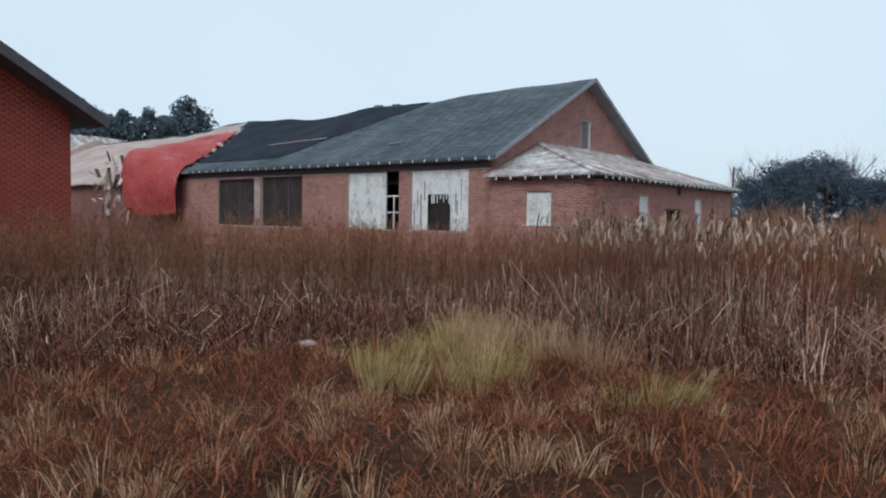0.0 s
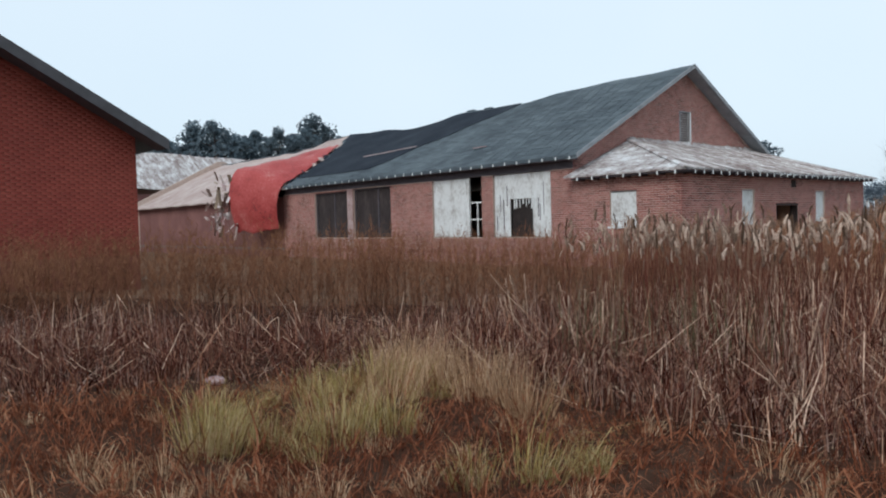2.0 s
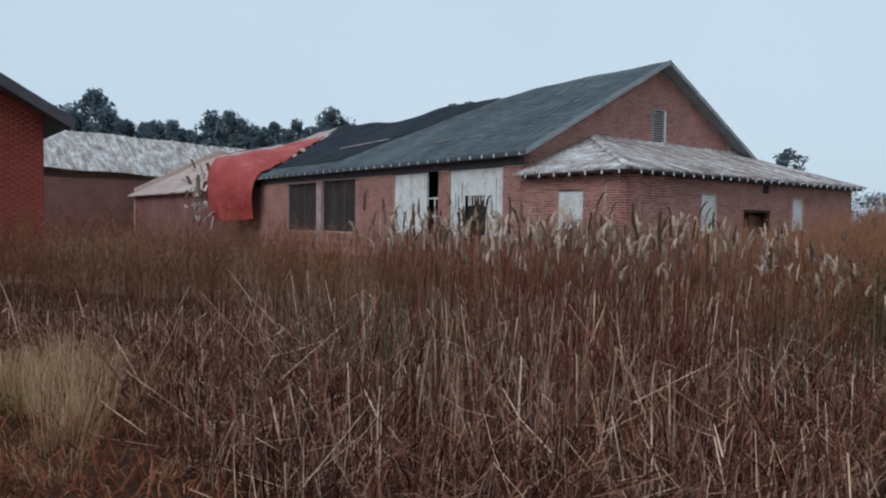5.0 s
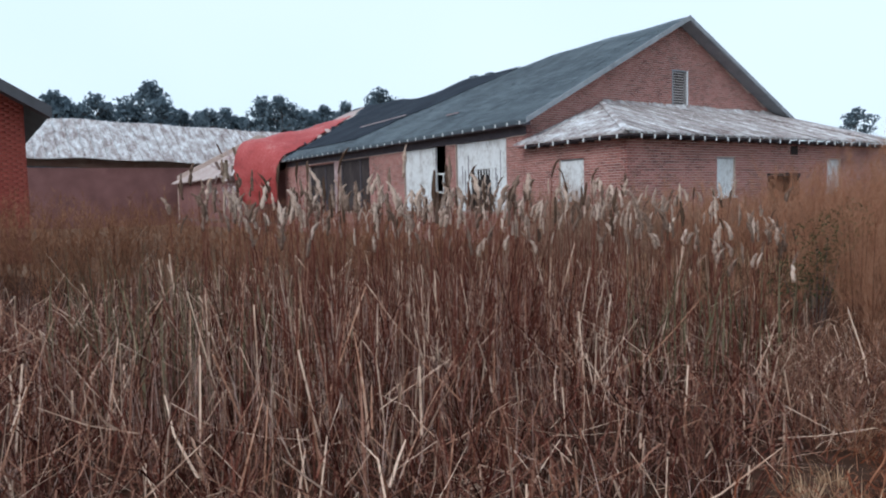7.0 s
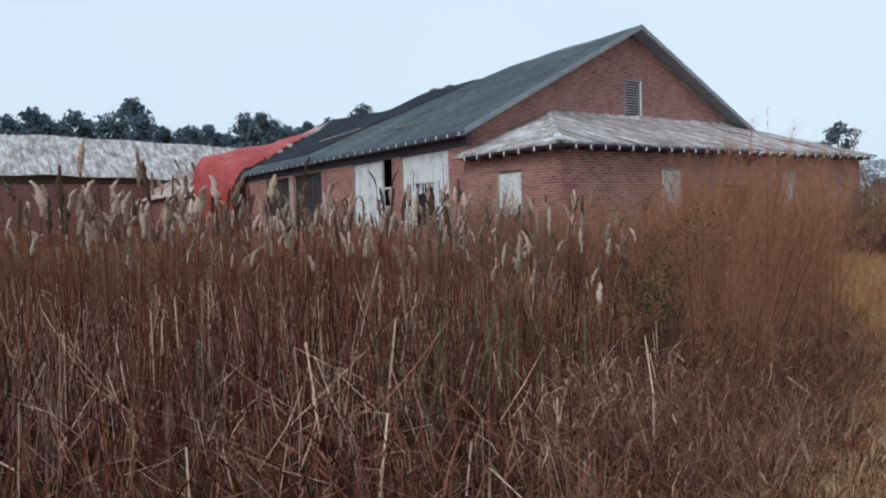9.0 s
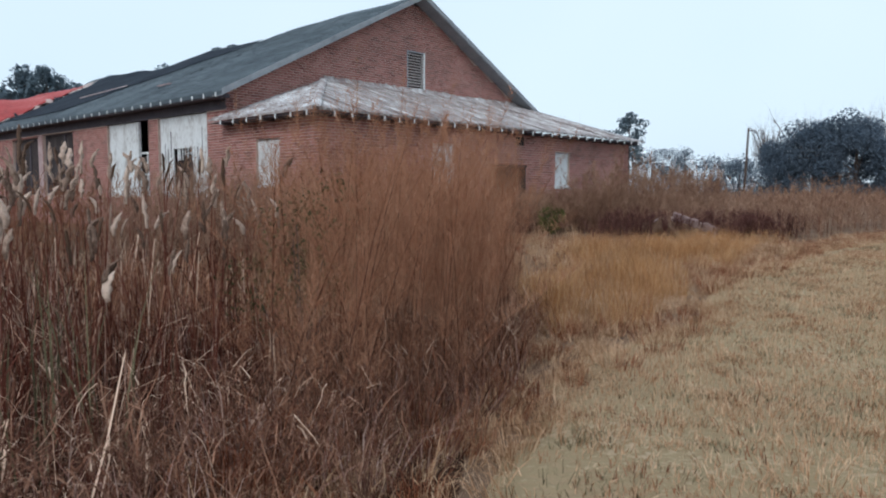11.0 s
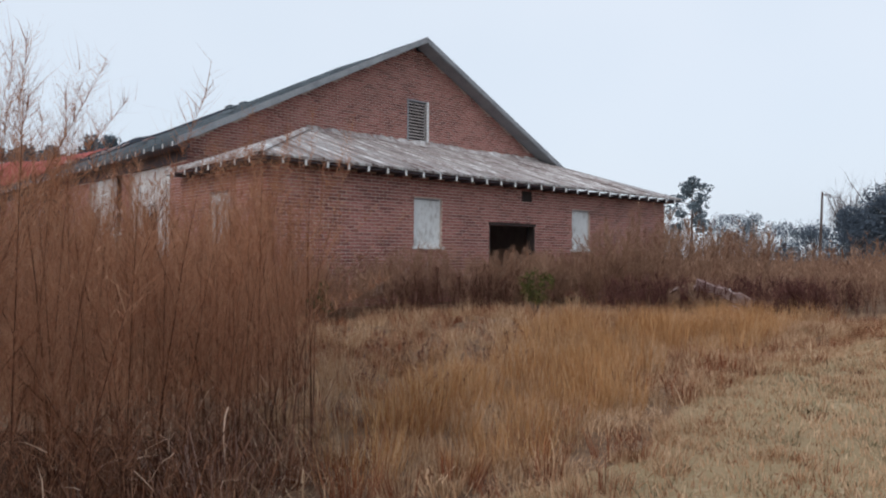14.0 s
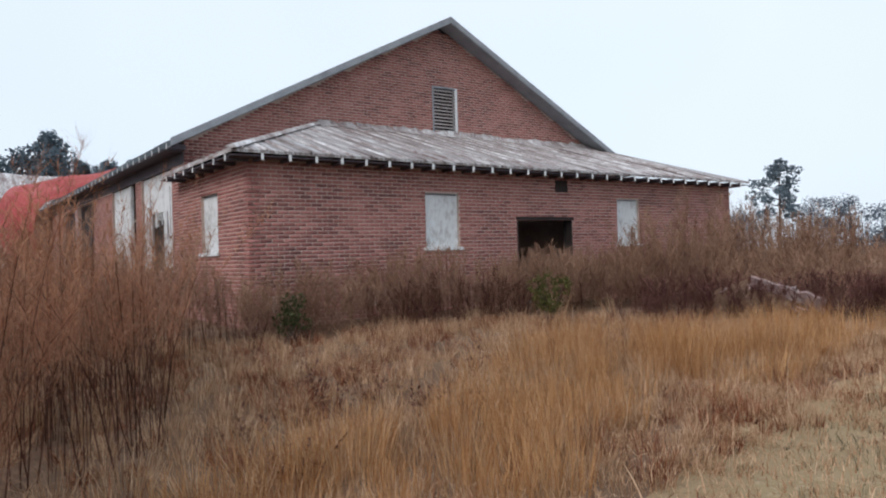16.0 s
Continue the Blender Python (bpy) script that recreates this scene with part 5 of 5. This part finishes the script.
def pine(x, y, h, label="tall pine with a ragged dark crown", wide=0.3, bare=0.35):
    ob = thing("pine_tree", label, "tree", "pines behind the buildings", m=pose(x, y, float(ground_z(x, y)) - 0.1))
    bm = bmesh.new()
    limb(bm, (0, 0, 0), (0.01 * h, 0, h * 0.94), 0.022 * h, 0.004 * h)
    cs, rs = [], []
    for i in range(16):
        t = bare + (1 - bare) * i / 15
        an = 2.4 * i + RNG.uniform(0, 1)
        rise = (t - bare) / (1 - bare)
        far = wide * h * math.sqrt(max(0.05, 1 - (1.7 * rise - 0.75) ** 2)) * RNG.uniform(0.35, 1.0)
        tip = (0.01 * h * t + far * math.cos(an), far * math.sin(an), h * t + 0.12 * far)
        limb(bm, (0, 0, h * t * 0.97), tip, 0.006 * h, 0.002 * h)
        cs.append(tip)
        rs.append(h * RNG.uniform(0.06, 0.1))
        cs.append(tuple(0.55 * v for v in tip[:2]) + (tip[2] + 0.02 * h,))
        rs.append(h * RNG.uniform(0.05, 0.08))
    cs.append((0.01 * h, 0, h * 0.97))
    rs.append(h * 0.05)
    part("trunk", bm, "bark", ob)
    link("crown", crown_mesh("crown", cs, rs, 75, 0.021 * h, 0.75), "pine", ob)
    return ob


def round_tree(x, y, h, wide, mat="oak", label="dense dark evergreen tree", per=110):
    ob = thing("evergreen_tree", label, "tree", m=pose(x, y, float(ground_z(x, y)) - 0.1))
    bm = bmesh.new()
    limb(bm, (0, 0, 0), (0, 0, h * 0.6), 0.035 * h, 0.015 * h)
    cs, rs = [], []
    for i in range(60):
        an, t = RNG.uniform(0, 2 * math.pi), RNG.uniform(0, 1)
        rad = wide * math.sqrt(max(0.05, 1 - (1.25 * t - 0.35) ** 2)) * RNG.uniform(0.2, 0.9)
        q = (rad * math.cos(an), rad * math.sin(an), h * (0.03 + 0.9 * t))
        if i < 10:
            limb(bm, (0, 0, h * 0.3), q, 0.012 * h, 0.004 * h)
        cs.append(q)
        rs.append(wide * RNG.uniform(0.24, 0.38))
    part("trunk", bm, "bark", ob)
    link("crown", crown_mesh("crown", cs, rs, per, 0.031 * wide, 0.85), mat, ob)
    return ob


def bare_tree(x, y, h, wide):
    ob = thing("bare_tree", "leafless grey winter tree", "tree", "bare trees in the distance", m=pose(x, y, float(ground_z(x, y)) - 0.1))
    bm = bmesh.new()
    limb(bm, (0, 0, 0), (0, 0, h * 0.5), 0.02 * h, 0.012 * h)
    tw = []
    for i in range(26):
        an, t = RNG.uniform(0, 2 * math.pi), RNG.uniform(0.25, 0.5)
        far = wide * RNG.uniform(0.3, 1)
        q = np.array((far * math.cos(an), far * math.sin(an), h * RNG.uniform(0.6, 0.95)))
        limb(bm, (0, 0, h * t), q, 0.008 * h, 0.003 * h)
        for k in range(70):
            f = q * RNG.uniform(0.55, 1.0)
            d = RNG.normal(size=3) * 0.12 * h + np.array((0, 0, 0.05 * h))
            tw.append([f, f + 0.5 * d + RNG.normal(size=3) * 0.01 * h, f + d])
    part("trunk", bm, "bark", ob)
    link("twig_spray", ribbons("twig_spray", np.array(tw), np.full(len(tw), 0.0035 * h)), "twig", ob)
    return ob


def far_off(az, r):
    """A place r metres off, az degrees to the right of straight ahead."""
    return 5 + r * math.sin(radians(az)), 4 + r * math.cos(radians(az))


for i in range(32):
    az = -22.6 - 0.85 * i
    x, y = far_off(az + RNG.uniform(-0.3, 0.3), RNG.uniform(112, 132))
    pine(x, y, RNG.uniform(15.0, 17.2), bare=RNG.uniform(0.3, 0.5), wide=RNG.uniform(0.17, 0.24))
pine(*far_off(-23.7, 121), 18.8, "broad pine at the end of its row", 0.24, 0.4)
pine(*far_off(-40.3, 124), 20.0, "pine that stands above its row", 0.24, 0.55)
pine(*far_off(-50.5, 124), 18.5)
pine(*far_off(10.7, 104), 10.8, "lone pine with a ragged crown", 0.3, 0.42)
for az, h, w in ((8.2, 5.5, 3), (12.3, 7.4, 3), (13.6, 7.6, 3), (14.6, 7.6, 2.4), (16.4, 5.6, 4), (18.2, 5.6, 4)):
    round_tree(*far_off(az, 110), h, w)
for az, h, w in ((20.6, 8.0, 5), (22.8, 10.6, 6), (25.2, 12.0, 6.5), (28.2, 7.6, 6), (31, 9.4, 7.5), (34.5, 10.5, 9), (38, 10, 9)):
    round_tree(*far_off(az, 120), h, w, label="broad dense dark evergreen tree", per=360)
for az, h, w in ((20.0, 11.6, 4), (22.0, 13.0, 5), (26.5, 13.2, 5), (7.6, 8.5, 4), (9.2, 8, 4), (-36.5, 14, 5)):
    bare_tree(*far_off(az, 126), h, w)
for az in (-62, -75, -90, -110, -130, -150, 180, 150, 120, 95, 75, 60, 48):
    round_tree(*far_off(az, 130), 10, 12, label="broad tree at the field's edge", per=22)
shrub(9.5, 23.4, 0.8, "green", "small yellow-green shrub among the weeds")
shrub(7.2, 12.3, 1.38, "olive", "soft olive-green shrub among the cattails", 0.016, 240)
shrub(5.9, 22.2, 0.7, "olive", "low green shrub by the wall")

heap = thing("rubble_heap", "low heap of pale pink broken boards and plaster", "rubble", m=pose(12.55, 25.1, float(ground_z(12.55, 25.1))) @ Matrix.Diagonal((0.68, 0.7, 1.3, 1)))
bm = bmesh.new()
bmesh.ops.create_icosphere(bm, subdivisions=3, radius=1.0, matrix=Matrix.Diagonal((1.2, 0.8, 0.42, 1)))
for v in bm.verts:
    v.co *= 1 + 0.3 * noise.noise(v.co * 2.5)
part("mound", bm, "earth", heap)
bm = bmesh.new()
g = [[bm.verts.new((-0.2 + 1.5 * i / 8, -0.62 + 0.7 * j / 5, 0.52 - 0.28 * i / 8 - 0.09 * j + 0.05 * noise.noise((i * 0.9, j * 1.1, 3)))) for j in range(6)] for i in range(9)]
fs = [bm.faces.new((g[i][j], g[i + 1][j], g[i + 1][j + 1], g[i][j + 1])) for i in range(8) for j in range(5)]
for e in bmesh.ops.extrude_face_region(bm, geom=fs)["geom"]:
    if isinstance(e, bmesh.types.BMVert):
        e.co.z -= 0.02
bmesh.ops.recalc_face_normals(bm, faces=bm.faces)
part("crumpled_sheet", bm, "rubble", heap, "crumpled pale sheet")
for i in range(26):
    a, r = RNG.uniform(0, 6.28), RNG.random() ** 0.5
    q = (1.1 * r * math.cos(a), 0.75 * r * math.sin(a), 0.42 * math.sqrt(max(0.02, 1 - r * r)) + 0.02)
    m = pose(*q, RNG.uniform(-22, 22), RNG.uniform(-22, 22), RNG.uniform(0, 360))
    part("board", box(-RNG.uniform(0.08, 0.28), 0.08, -0.05, RNG.uniform(0.01, 0.05), -0.01, 0.01, 0.003), "rubble", heap, m=m)
for x, y, h in ((8.45, 18.1, 0.42), (8.7, 18.5, 0.36), (9.5, 19.2, 0.4), (7.9, 18.9, 0.34), (10.6, 20.4, 0.4), (9.1, 16.4, 0.34), (11.2, 21.6, 0.36), (6.4, 20.4, 0.4), (8.6, 18.0, 0.38), (9.3, 18.2, 0.3), (8.2, 17.3, 0.32), (9.8, 18.0, 0.3)):
    dead_weed(x, y, h)
bm = bmesh.new()
bmesh.ops.create_icosphere(bm, subdivisions=2, radius=0.085, matrix=Matrix.Diagonal((1.2, 0.7, 0.5, 1)))
for v in bm.verts:
    v.co *= 1 + 0.35 * noise.noise(v.co * 9)
tagged(part("stone", bm, "rubble", m=pose(-1.5, 7.0, float(ground_z(-1.5, 7.0)) + 0.05)), "pale stone lying at the edge of the reeds", "stone")
pole = thing("utility_pole", "leaning wooden utility pole with a lamp arm", "pole", m=pose(38.6, 104, 0.0, 0, 2, 0))
bm = bmesh.new()
limb(bm, (0, 0, -0.2), (0, 0, 9.2), 0.17, 0.12)
part("post", bm, "bark", pole)
part("crossarm", box(-0.1, 0.9, -0.06, 0.06, 8.8, 8.95, 0.01), "bark", pole)
part("lamp_head", box(0.75, 1.05, -0.12, 0.12, 8.5, 8.8, 0.04), "grey_trim", pole)

# ---- bricks of the near corner, one by one ----
for core, rects, fn in LATER:
    for p, q, c0, c1 in rects:
        link("brick", brick_mesh("brick", [(p, q, c0, c1)], fn), "brick_part", core)
